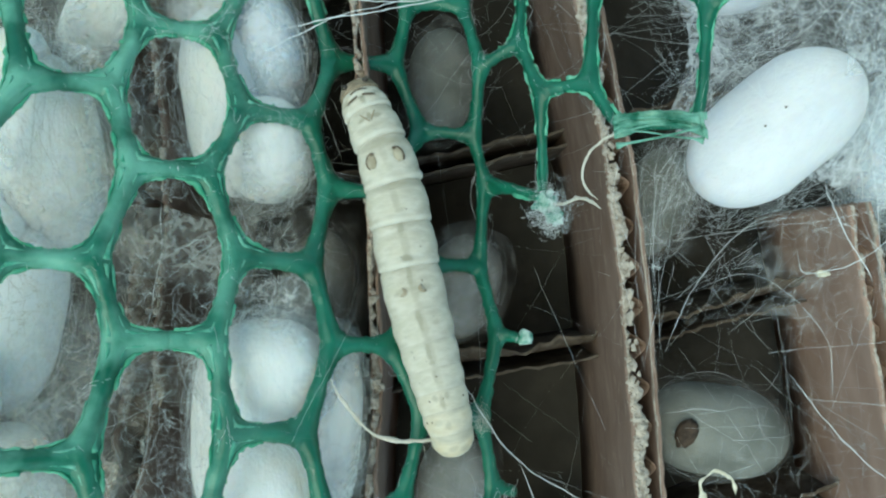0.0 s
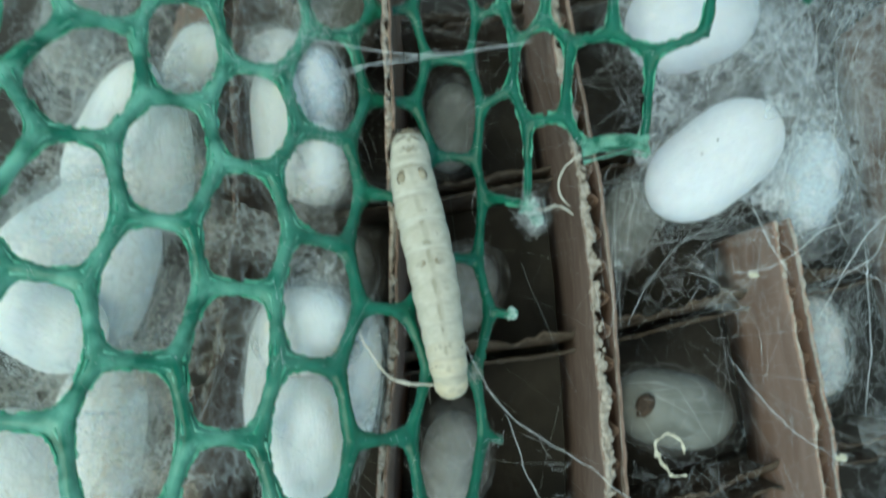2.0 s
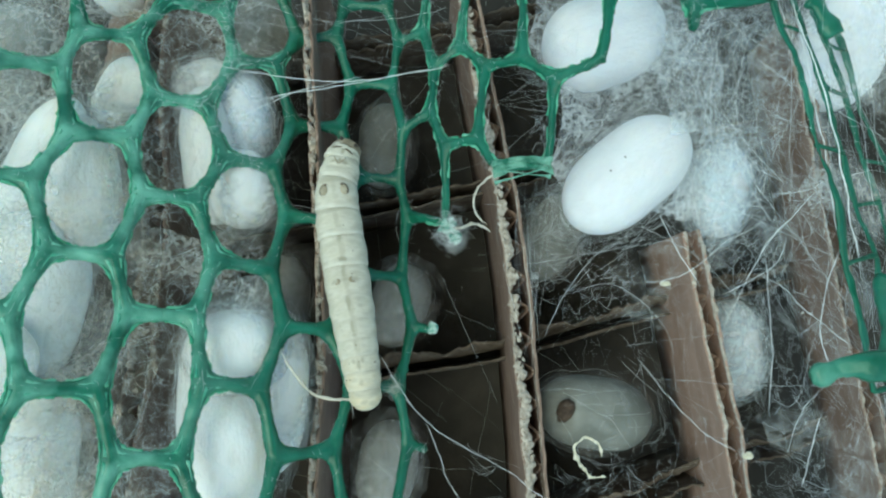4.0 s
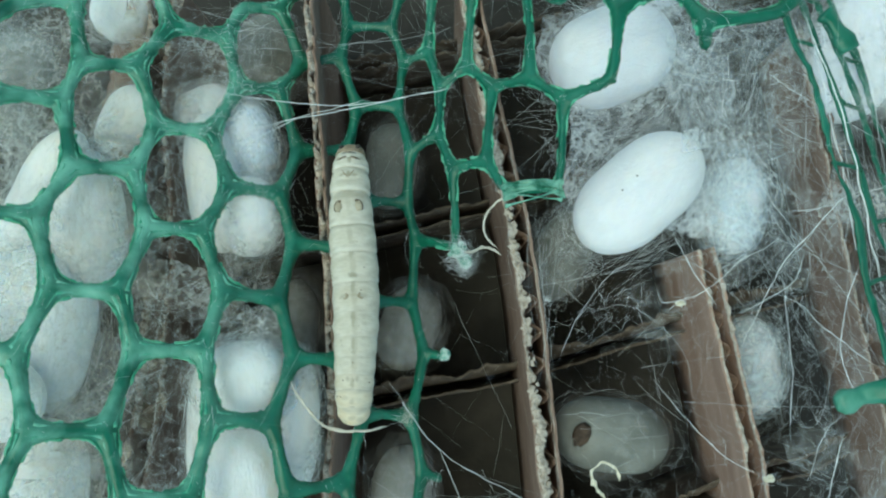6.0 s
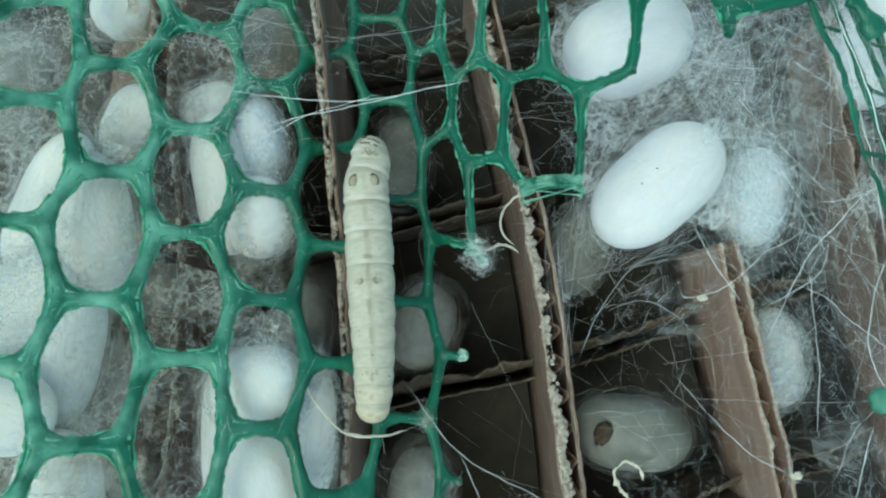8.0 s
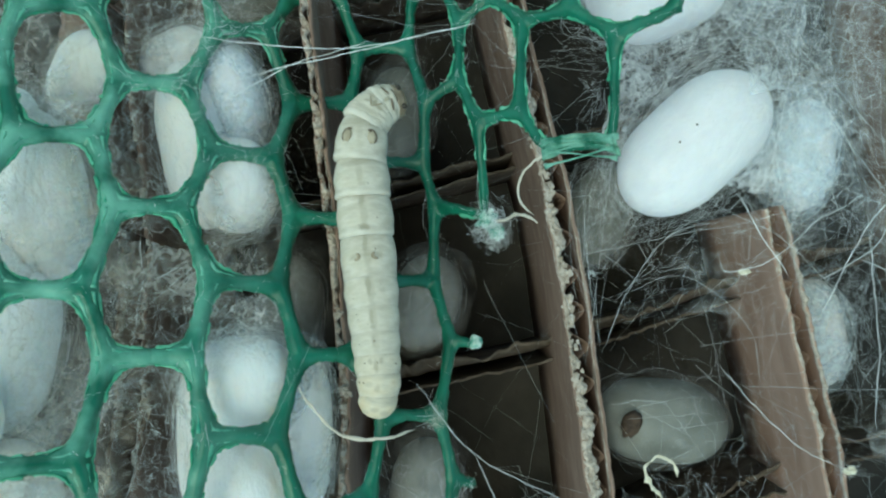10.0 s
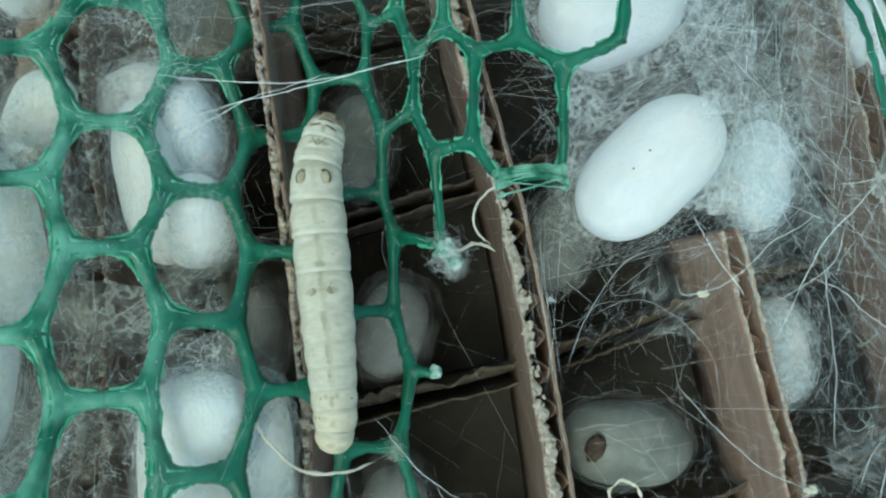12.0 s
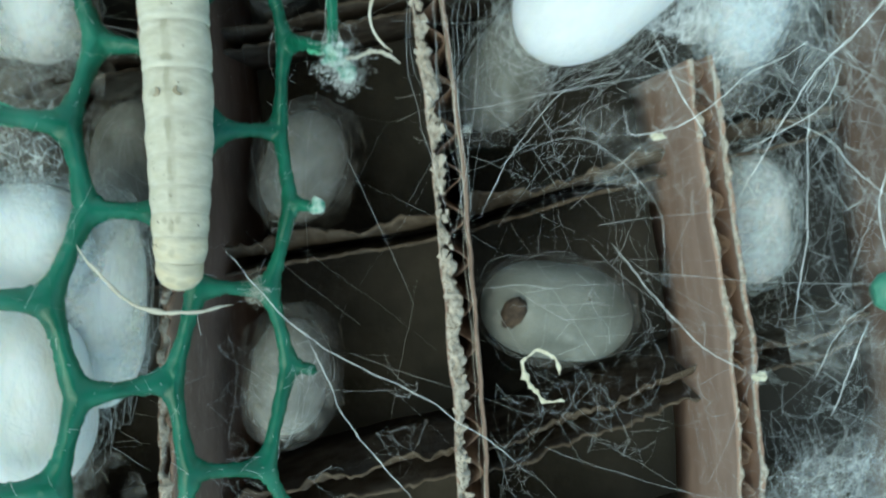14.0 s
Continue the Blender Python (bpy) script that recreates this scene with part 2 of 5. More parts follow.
FILM_FAINT = film("faint_grey_silk", 300, 0.16, 0.34, (0.75, 0.78, 0.78), 11.0, wide=0.2, fog=0.5, patch=90)
FILM_LACE = film("white_silk_lace", 430, 0.34, 0.40, (0.86, 0.89, 0.88), 12.0, wide=0.13, fog=0.22, patch=70)
FILM_TAN = film("dusty_tan_silk", 190, 0.6, 0.30, (0.50, 0.44, 0.36), 5.0, wide=0.30, fog=0.25, patch=110)
FILM_HAZE = film("silk_haze", 500, 0.15, 0.6, (0.80, 0.84, 0.86), 6.0, wide=0.05, fog=1.3, patch=120)
VEIL = film("white_silk_veil", 430, 0.34, 0.42, (0.86, 0.88, 0.87), 8.0, wide=0.34, fog=0.9, patch=110, fibre=0.6)
VEIL_BLUE = film("bluish_silk_veil", 300, 0.55, 0.75, (0.68, 0.79, 0.86), 10.0, wide=0.25, fog=1.1, patch=140, fibre=0.16)
VEIL_DEEP = film("grey_silk_veil", 260, 0.22, 0.66, (0.72, 0.73, 0.70), 9.0, wide=0.10, fog=1.0, patch=170, fibre=0.08)


# ---------------------------------------------------------------- helpers
def finish(name, mesh, mat, parent=None, label="", smooth=True):
    mesh.materials.append(mat)
    if smooth:
        mesh.shade_smooth()
    ob = new(name, mesh)
    if parent is not None:
        ob.parent = parent
    if label:
        ob["label"] = label
    return ob


def part(name, bm, mat, parent, label="", smooth=True):
    bmesh.ops.recalc_face_normals(bm, faces=bm.faces)
    mesh = bpy.data.meshes.new(name)
    bm.to_mesh(mesh)
    bm.free()
    return finish(name, mesh, mat, parent, label, smooth)


def empty(name, x, y, z):
    ob = new(name)
    ob.empty_display_size = 0.005
    ob.location = (x * MM, y * MM, z * MM)
    return ob


def smooth_line(points, count):
    """Points along a Catmull-Rom curve through the given ones, evenly by length."""
    p = np.array(points, float)
    p = np.vstack([2 * p[0] - p[1], p, 2 * p[-1] - p[-2]])
    fine = []
    for i in range(1, len(p) - 2):
        for u in np.linspace(0, 1, 24, endpoint=False):
            a, b, c, d = p[i - 1], p[i], p[i + 1], p[i + 2]
            fine.append(0.5 * (2 * b + (c - a) * u + (2 * a - 5 * b + 4 * c - d) * u ** 2 + (3 * b - a - 3 * c + d) * u ** 3))
    fine.append(p[-2])
    fine = np.array(fine)
    run = np.r_[0, np.cumsum(np.linalg.norm(np.diff(fine, axis=0), axis=1))]
    at = np.linspace(0, run[-1], count)
    return np.stack([np.interp(at, run, fine[:, k]) for k in range(fine.shape[1])], 1)


def tube(bm, points, radii, sides=8, ratio=1.0, up=(0, 0, 1), rough=0.0, heights=None):
    """A closed tube along points in mm, in metres; ratio: its height over its width."""
    pts = [Vector(q) for q in points]
    rings = []
    for i, q in enumerate(pts):
        f = (pts[min(i + 1, len(pts) - 1)] - pts[max(i - 1, 0)]).normalized()
        side = f.cross(Vector(up))
        side = side.normalized() if side.length > 1e-4 else Vector((1, 0, 0))
        top = side.cross(f)
        ring = []
        for k in range(sides):
            a = 2 * math.pi * (k + 0.5) / sides
            c, s = math.cos(a), math.sin(a)
            c, s = math.copysign(abs(c) ** 0.75, c), math.copysign(abs(s) ** 0.75, s)
            v = q + side * c * radii[i] + top * s * (heights[i] if heights else radii[i] * ratio)
            if rough:
                v += rough * noise.noise_vector(v * 0.55)
            ring.append(bm.verts.new(v * MM))
        rings.append(ring)
    for a, b in zip(rings, rings[1:]):
        for k in range(sides):
            bm.faces.new((a[k], a[(k + 1) % sides], b[(k + 1) % sides], b[k]))
    bm.faces.new(rings[0][::-1])
    bm.faces.new(rings[-1])


def threads(name, lines, radii, mat, parent=None, label=""):
    """Many three-sided threads in one mesh. lines: (n, m, 3) in mm; radii: (n,) in mm."""
    lines = np.asarray(lines, float)
    n, m, _ = lines.shape
    f = np.gradient(lines, axis=1)
    f /= np.linalg.norm(f, axis=2, keepdims=True) + 1e-9
    ref = np.where(np.abs(f[..., 2:]) > 0.9, np.array([1.0, 0, 0]), np.array([0, 0, 1.0]))
    s = np.cross(f, ref)
    s /= np.linalg.norm(s, axis=2, keepdims=True) + 1e-9
    t = np.cross(s, f)
    ring = []
    for k in range(3):
        a = 2 * math.pi * k / 3
        ring.append(lines + np.asarray(radii)[:, None, None] * (math.cos(a) * s + math.sin(a) * t))
    verts = np.stack(ring, 2).reshape(-1, 3) * MM
    base = (np.arange(n)[:, None, None] * m + np.arange(m - 1)[None, :, None]) * 3
    k = np.arange(3)[None, None, :]
    k2 = (k + 1) % 3
    quads = np.stack([base + k, base + k2, base + 3 + k2, base + 3 + k], 3).reshape(-1, 4)
    mesh = bpy.data.meshes.new(name)
    mesh.vertices.add(len(verts))
    mesh.vertices.foreach_set("co", verts.ravel())
    mesh.loops.add(quads.size)
    mesh.loops.foreach_set("vertex_index", quads.ravel().astype(np.int32))
    mesh.polygons.add(len(quads))
    mesh.polygons.foreach_set("loop_start", np.arange(0, quads.size, 4, dtype=np.int32))
    mesh.update()
    mesh.validate()
    return finish(name, mesh, mat, parent, label)


# ---------------------------------------------------------------- tray
FLOOR = -24.0


def tray():
    bm = bmesh.new()
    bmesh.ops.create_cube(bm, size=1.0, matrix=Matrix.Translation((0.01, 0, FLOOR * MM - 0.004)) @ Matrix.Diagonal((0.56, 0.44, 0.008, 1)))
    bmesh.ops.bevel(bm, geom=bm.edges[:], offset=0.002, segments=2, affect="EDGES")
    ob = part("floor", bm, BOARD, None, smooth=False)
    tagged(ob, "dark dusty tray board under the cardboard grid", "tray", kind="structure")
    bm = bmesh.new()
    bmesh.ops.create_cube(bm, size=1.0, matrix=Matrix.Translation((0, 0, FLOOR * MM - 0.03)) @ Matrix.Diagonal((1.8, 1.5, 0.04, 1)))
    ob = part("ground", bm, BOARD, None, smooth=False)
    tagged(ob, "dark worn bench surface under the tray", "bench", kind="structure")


# Unseen slab, added to hold back part of the sky light.
def sky_blocker():
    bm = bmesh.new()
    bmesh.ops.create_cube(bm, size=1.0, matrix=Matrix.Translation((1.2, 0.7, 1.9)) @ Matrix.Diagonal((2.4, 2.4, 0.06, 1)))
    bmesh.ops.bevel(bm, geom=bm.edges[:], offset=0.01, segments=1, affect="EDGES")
    ob = part("ceiling", bm, SKY_BLOCK, None, smooth=False)
    tagged(ob, "plain grey slab, unseen, added to block part of the sky", "roof", kind="structure")


tray()
sky_blocker()


# ---------------------------------------------------------------- cardboard grid
def cardboard(line, top, gap, label, seed, ragged=0.6, pulp=1.0, lean=0.0, flutes=True, rear=0.16, curl=0.0, paper=None, foot=None):
    """A corrugated divider along a plan line (mm): two liners, the fluting between them and the torn pulp on its upper edge."""
    rng = np.random.default_rng(seed)
    low = FLOOR if foot is None else foot
    length = sum(math.dist(a, b) for a, b in zip(line, line[1:]))
    n = max(24, int(length / 1.1))
    p = smooth_line(line, n)
    d = np.gradient(p, axis=0)
    d /= np.linalg.norm(d, axis=1, keepdims=True)
    across = np.stack([-d[:, 1], d[:, 0]], 1)
    if across[n // 2, 0] < 0:
        across = -across
    mid = p[n // 2]
    thing = empty("cardboard_divider", mid[0], mid[1], low)
    base = Vector((mid[0], mid[1], low))
    tops, shift = [], ([], [])
    for j, name in enumerate(("front_liner", "back_liner")):
        bm = bmesh.new()
        grid = []
        for i in range(n):
            q = Vector((p[i, 0], p[i, 1], 0))
            edge = top + ragged * (noise.noise(q * 0.5 + Vector((seed, j * 9, 0))) + 0.6 * noise.noise(q * 1.7 + Vector((0, seed, j)))) - (0.5 * j)
            wob = 0.5 * noise.noise(q * 0.11 + Vector((seed, j * 3, 5)))
            shift[j].append(wob + 0.25 * noise.noise(Vector((q.x * 0.2, q.y * 0.2, edge * 0.2 + seed))))
            col = []
            for side in (0.0, 0.55):
                for h in (0, 0.3, 0.6, 0.8, 0.88, 0.93, 0.97, 1.0):
                    z = low + (edge - low) * h
                    bend = curl * max(0.0, (h - 0.8) / 0.2) ** 1.4 * (0.7 + 1.0 * noise.noise(q * 0.09 + Vector((seed, j * 5, 2))) + 0.45 * noise.noise(q * 0.45 + Vector((j * 5, seed, 2)))) * (1.0 if j == 0 else 0.25)
                    z -= 0.35 * abs(bend)
                    out = j * gap - bend + (side if j else -side) + wob * h + lean * (1 - h) + 0.25 * noise.noise(Vector((q.x * 0.2, q.y * 0.2, z * 0.2 + seed))) + (0.10 * h ** 8 * rng.uniform(-1, 1))
                    v = Vector((p[i, 0] + across[i, 0] * out, p[i, 1] + across[i, 1] * out, z))
                    col.append(bm.verts.new((v - base) * MM))
            grid.append(col)
            if j == 0:
                tops.append(edge)
        for a, b in zip(grid, grid[1:]):
            for h in range(7):
                bm.faces.new((a[h], b[h], b[h + 1], a[h + 1]))
                bm.faces.new((a[8 + h], a[9 + h], b[9 + h], b[8 + h]))
            bm.faces.new((a[7], b[7], b[15], a[15]))
            bm.faces.new((a[0], a[8], b[8], b[0]))
        for c in (grid[0], grid[-1]):
            for h in range(7):
                bm.faces.new((c[h], c[h + 1], c[9 + h], c[8 + h]))
        part(name, bm, paper or KRAFT, thing)
    if flutes:
        bm = bmesh.new()
        m = n * 3
        q = smooth_line(line, m)
        rows = []
        for i in range(m):
            k = min(n - 1, i * n // m)
            wave = gap * (0.5 + 0.42 * math.sin(2 * math.pi * i / m * length / 7.5))
            cut = tops[k] - 3.6 - 2.4 * abs(noise.noise(Vector((q[i, 0] * 0.4, q[i, 1] * 0.4, seed))))
            row = []
            for th in (0, 0.3):
                for z in (low, 0.5 * (low + cut), cut):
                    v = Vector((q[i, 0] + across[k, 0] * (wave + th), q[i, 1] + across[k, 1] * (wave + th), z))
                    row.append(bm.verts.new((v - base) * MM))
            rows.append(row)
        for a, b in zip(rows, rows[1:]):
            for h in (0, 1):
                bm.faces.new((a[h], b[h], b[h + 1], a[h + 1]))
                bm.faces.new((a[3 + h], a[4 + h], b[4 + h], b[3 + h]))
            bm.faces.new((a[2], b[2], b[5], a[5]))
        part("fluting", bm, KRAFT, thing)
    if pulp:
        for j, amount in enumerate((pulp, rear)):
            # a crumbly strip: five rows across the torn edge, rough at the scale of paper fibre
            m, rows = int(length * 3.2), 6
            q = smooth_line(line, m)
            verts, faces = [], []
            for i in range(m):
                k = min(n - 1, i * n // m)
                c = Vector((q[i, 0], q[i, 1], seed + 7.0 * j))
                tear = 0.78 + 0.75 * noise.noise(c * 0.16) + 0.7 * noise.noise(c * 0.42) + 0.28 * noise.noise(c * 1.1)
                width = amount * max(0.12, 1.25 * tear)
                for r in range(rows):
                    u = r / (rows - 1)
                    v = c + Vector((0, 0, 3.7 * u))
                    out = (gap - 0.2 if j else -0.5) + shift[j][k] + width * u + 0.12 * amount * noise.noise(v * 1.3) * u
                    high = tops[k] - 0.1 - 0.5 * j + amount * (0.30 * math.sin(math.pi * u) - 0.30 * u ** 3 + 0.30 * noise.noise(v * 1.1) + 0.22 * noise.noise(v * 2.9))
                    verts.append(((q[i, 0] + across[k, 0] * out - base.x) * MM, (q[i, 1] + across[k, 1] * out - base.y) * MM, (high - base.z) * MM))
                for r in range(rows):
                    x, y, z = verts[-rows]
                    verts.append((verts[-rows][0], verts[-rows][1], verts[-rows][2] - 0.9 * amount * MM))
            ring = rows * 2
            order = list(range(rows)) + list(range(ring - 1, rows - 1, -1))
            for i in range(m - 1):
                for a, b in zip(order, order[1:] + order[:1]):
                    faces.append((i * ring + a, i * ring + b, (i + 1) * ring + b, (i + 1) * ring + a))
            mesh = bpy.data.meshes.new("torn_edge")
            mesh.from_pydata(verts, [], faces)
            finish("torn_edge", mesh, TORN, thing, "pale torn paper pulp", smooth=False)
        # loose chips and flakes of torn paper along the edge
        count = int(length * 1.8) if pulp > 1.6 else 0
        verts, faces = [], []
        for _ in range(count):
            k = int(rng.integers(0, n))
            j = False
            c = Vector((p[k, 0] + rng.uniform(-0.6, 0.6), p[k, 1] + rng.uniform(-0.6, 0.6), 0))
            if noise.noise(c * 0.3 + Vector((seed, 3, 0))) < -0.12:
                continue
            out = (gap if j else -0.2) + shift[int(j)][k] + rng.uniform(0.1, 0.85) * min(1.9, pulp) * (0.4 if j else 1.0)
            c = c + Vector((across[k, 0] * out, across[k, 1] * out, tops[k] + rng.uniform(-0.6, 0.35) * min(1.3, pulp)))
            size = rng.uniform(0.25, 0.8) * (0.5 + 0.5 * min(1.5, pulp))
            turn = Euler((rng.uniform(-0.5, 0.5), rng.uniform(-0.5, 0.5), rng.uniform(0, 6.3))).to_matrix()
            first = len(verts)
            for sx, sy, sz in itertools.product((-1, 1), (-1, 1), (-1, 1)):
                v = c + turn @ Vector((sx * size * rng.uniform(0.5, 1.2), sy * size * rng.uniform(0.25, 0.8), sz * 0.11 * rng.uniform(0.5, 1.5) + 0.2 * sx * sy * size))
                verts.append(tuple((v - base) * MM))
            for f in ((0, 1, 3, 2), (4, 6, 7, 5), (0, 4, 5, 1), (2, 3, 7, 6), (0, 2, 6, 4), (1, 5, 7, 3)):
                faces.append(tuple(first + q for q in f))
        mesh = bpy.data.meshes.new("torn_fringe")
        mesh.from_pydata(verts, [], faces)
        if count:
            finish("torn_fringe", mesh, TORN, thing, "loose flakes of torn paper", smooth=False)["kind"] = "stuff"
    return tagged(thing, label, "cardboard divider", group="cardboard grid dividers")


cardboard([(-53.8, 76), (-55.8, 47), (-53.4, 10.5), (-54.4, -8), (-55.9, -28), (-58.8, -47.5), (-61.7, -71), (-65, -112)], 40.5, 4.6, "brown corrugated cardboard divider veiled in dusty silk", 3, ragged=2.4, pulp=1.1, rear=0.6)
cardboard([(-18, 80), (-16, 44), (-13.5, 12), (-12.4, -10), (-12.4, -30), (-13.5, -48), (-14, -72), (-15, -112)], 39, 1.0, "thin brown cardboard divider under the crawling silkworm", 5, ragged=2.0, pulp=1.2, rear=0.15)
cardboard([(19, 80), (22.5, 56), (26.7, 32), (30.6, 11), (33.0, -10), (34.4, -28), (36, -50), (37, -74), (38.5, -112)], 35.5, 4.3, "brown corrugated cardboard divider with a torn pale edge", 8, ragged=0.5, pulp=1.75)
cardboard([(75.0, 8), (76.6, 0), (79.6, -18), (83, -38), (85, -56), (86.5, -74), (88.5, -112)], 33.5, 3.4, "brown corrugated cardboard divider, its top split open", 13, pulp=0.85, rear=0.75, foot=-9.0, paper=KRAFT_RED_LIT)
cardboard([(103, 62), (105, 44), (109, 17), (112, -6), (115, -24), (119, -50), (121, -74), (124, -112)], 33, 3.6, "brown corrugated cardboard divider beside the torn net", 17, pulp=0.7, foot=8.0)
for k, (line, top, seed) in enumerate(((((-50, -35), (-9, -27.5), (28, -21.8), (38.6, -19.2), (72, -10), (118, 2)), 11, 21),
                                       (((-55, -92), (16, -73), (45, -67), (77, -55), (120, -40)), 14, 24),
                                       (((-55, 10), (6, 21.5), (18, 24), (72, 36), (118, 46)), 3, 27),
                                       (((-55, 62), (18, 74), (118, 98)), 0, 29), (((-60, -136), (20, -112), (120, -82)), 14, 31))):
    cardboard(list(line), top, 2.6, "low brown cardboard cross divider, shade painted into its dusty paper", seed, ragged=2.6, pulp=0, flutes=False, curl=3.2 if top > 10 else 1.4, paper=KRAFT_DUSTY_SHADED)

def cardboard_flap():
    """A torn flap of liner bent over from a divider."""
    bm = bmesh.new()
    n, m = 22, 14
    top, low = [], []
    for i in range(n + 1):
        for k in range(m + 1):
            u, v = i / n, k / m
            ragged = 3.0 * noise.noise(Vector((u * 6, 1.7, 4.0))) * v
            q = Vector((-55.5 - (11.5 + ragged) * v - 1.5 * u, 67 - 21 * u + 2.2 * noise.noise(Vector((v * 4, u * 2, 9))) * (1 if i in (0, n) else 0.4), 35.0 - 3.5 * v * v + 1.0 * noise.noise(Vector((u * 3, v * 3, 2)))))
            top.append(bm.verts.new((q - Vector((-60, 57, 34))) * MM))
            low.append(bm.verts.new((q - Vector((-60, 57, 34.55))) * MM))
    w = m + 1
    for i in range(n):
        for k in range(m):
            a = i * w + k
            bm.faces.new((top[a], top[a + 1], top[a + 1 + w], top[a + w]))
            bm.faces.new((low[a], low[a + w], low[a + 1 + w], low[a + 1]))
    rim = [i * w for i in range(n + 1)] + [n * w + k for k in range(1, m + 1)] + [i * w + m for i in range(n - 1, -1, -1)] + [k for k in range(m - 1, 0, -1)]
    for a, b in zip(rim, rim[1:] + rim[:1]):
        bm.faces.new((top[a], top[b], low[b], low[a]))
    bmesh.ops.recalc_face_normals(bm, faces=bm.faces[:])
    ob = part("cardboard_flap", bm, KRAFT, None)
    ob.location = (-0.060, 0.057, 0.034)
    tagged(ob, "torn brown cardboard flap bent over from a divider", "cardboard")


cardboard_flap()


# ---------------------------------------------------------------- plastic net
# Each column holds its horizontal bars from far to near: left node x, y, z and right node x, y, z.
NET = {}


def net_column(c, *bars):
    for k, b in enumerate(bars):
        NET[c, k, 0], NET[c, k, 1] = Vector(b[:3]), Vector(b[3:])


net_column(0, (-95.7, 49.0, 72.4, -81.5, 50.4, 67.1), (-92.5, 24.7, 75.7, -82.5, 25.5, 74.0), (-87.6, -2.1, 84.2, -80.3, -1.5, 81.5), (-84.6, -23.7, 86.8, -76.9, -23.8, 85.1), (-83, -49, 90, -75, -49, 88))
net_column(1, (-75.0, 61.3, 61.1, -65.7, 64.2, 54.4), (-74.2, 38.3, 68.8, -64.4, 39.6, 60.8), (-72.8, 13.4, 77.0, -63.4, 13.2, 71.3), (-74.6, -11.4, 80.8, -62.4, -13.1, 77.8), (-76.8, -36.6, 87.1, -61.4, -36.5, 84.0))
net_column(2, (-62.5, 74, 54, -53.5, 76, 49), (-62.2, 48.2, 58.3, -52.9, 49.9, 51.5), (-59.7, 24.2, 65.4, -50.2, 24.8, 58.3), (-58.7, -1.0, 73.3, -48.0, -1.8, 68.8), (-58.0, -26.3, 80.9, -47.1, -27.1, 74.3), (-58.4, -51.0, 84.3, -46.1, -53.1, 78.4))
net_column(3, (-47.7, 61.4, 45.5, -36.6, 61.3, 39.0), (-48.5, 36.5, 50.6, -38.3, 36.2, 44.6), (-45.8, 11.9, 61.7, -36.7, 12.0, 54.8), (-45.3, -12.7, 67.6, -33.2, -13.1, 62.7), (-43.8, -39.5, 74.6, -33.1, -40.3, 69.5), (-43, -65, 78, -32, -65, 72))
net_column(4, (-33.9, 70.0, 36.5, -25.1, 70.4, 33.5), (-33.4, 48.4, 40.0, -24.6, 48.9, 36.0), (-33.1, 22.9, 48.1, -23.0, 22.3, 41.9), (-31.7, -0.8, 56.8, -21.4, -2.5, 49.2), (-30.6, -26.1, 66.2, -20.8, -27.7, 58.4), (-29.2, -52.4, 68.5, -19.1, -53.0, 62.8))
net_column(5, (-20.9, 76.1, 31.0, -10.1, 77.1, 29.5), (-19.9, 57.1, 32.0, -10.6, 58.9, 29.8), (-19.9, 33.9, 35.3, -8.9, 34.5, 30.7), (-19.6, 10.6, 42.8, -9.3, 9.5, 40.7), (-17.6, -15.3, 52.8, -8.7, -15.9, 48.3), (-17.4, -41.3, 58.7, -6.5, -41.0, 51.4), (-16, -67, 60, -5, -68, 54))
net_column(6, (-9.0, 84.8, 29.0, 1.2, 85.0, 29.5), (-8.9, 67.5, 29.0, 2.1, 66.9, 29.0), (-6.8, 46.5, 29.5, 3.8, 46.0, 29.5), (-4.1, 22.0, 31.4, 5.7, 21.1, 31.9), (-1.9, -2.9, 38.3, 6.8, -3.0, 33.8), (-3.4, -27.3, 48.0, 6.5, -28.5, 42.9), (-3.9, -54.1, 54.3, 5.9, -56.7, 46.5))
net_column(7, (5.2, 57.9, 28.8, 11.7, 59.3, 31.3), (6.6, 33.2, 34.2, 13.6, 37.0, 36.5), (7.5, 12.3, 32.4, 17.2, 9.0, 41.0), (9.5, -15.0, 39.4, 13.5, -15.5, 41.0), (8.7, -41.3, 40.5, 13.0, -42.8, 39.5), (8.5, -66, 43, 14, -66, 42))
# The torn side: single nodes.
SIDE = dict(p1=(16.8, 27.5, 40.9), p2=(24.7, 27.7, 46.0), p3=(28.6, 19.8, 49.3), p4=(39.4, 18.8, 57.5), p5=(41.0, 38.8, 56.0), p6=(50.1, 40.0, 63.5),
            p7=(52.5, 56.0, 61.5), p8=(34.9, 46.3, 47.3), p9=(26.6, 47.4, 40.1), p10=(14.5, 49.5, 33.5), p11=(20.8, 53.5, 36.0), r1=(35.8, 71.6, 41.5),
            r2=(41.6, 63.5, 48.9), r3=(47.8, 67.4, 53.6), r5=(64.3, 60.7, 61.6), r6=(67.5, 49.4, 68.7), r7=(83.5, 51.5, 68.0), r8=(66.5, 43.5, 71.0),
            r9=(23.1, 74.0, 36.0), s1=(34.5, 84, 42), s3=(47, 82, 52), s5=(65, 80, 58), s7=(92, 62, 66), m1=(17.5, 9.0, 41.2),
            t1=(13.1, 76.5, 33.0), t2=(22.1, 91.0, 34.0), u1=(11.3, 91.9, 32.0), v1=(4.5, 74.9, 30.0))
SIDE = {k: Vector(v) for k, v in SIDE.items()}
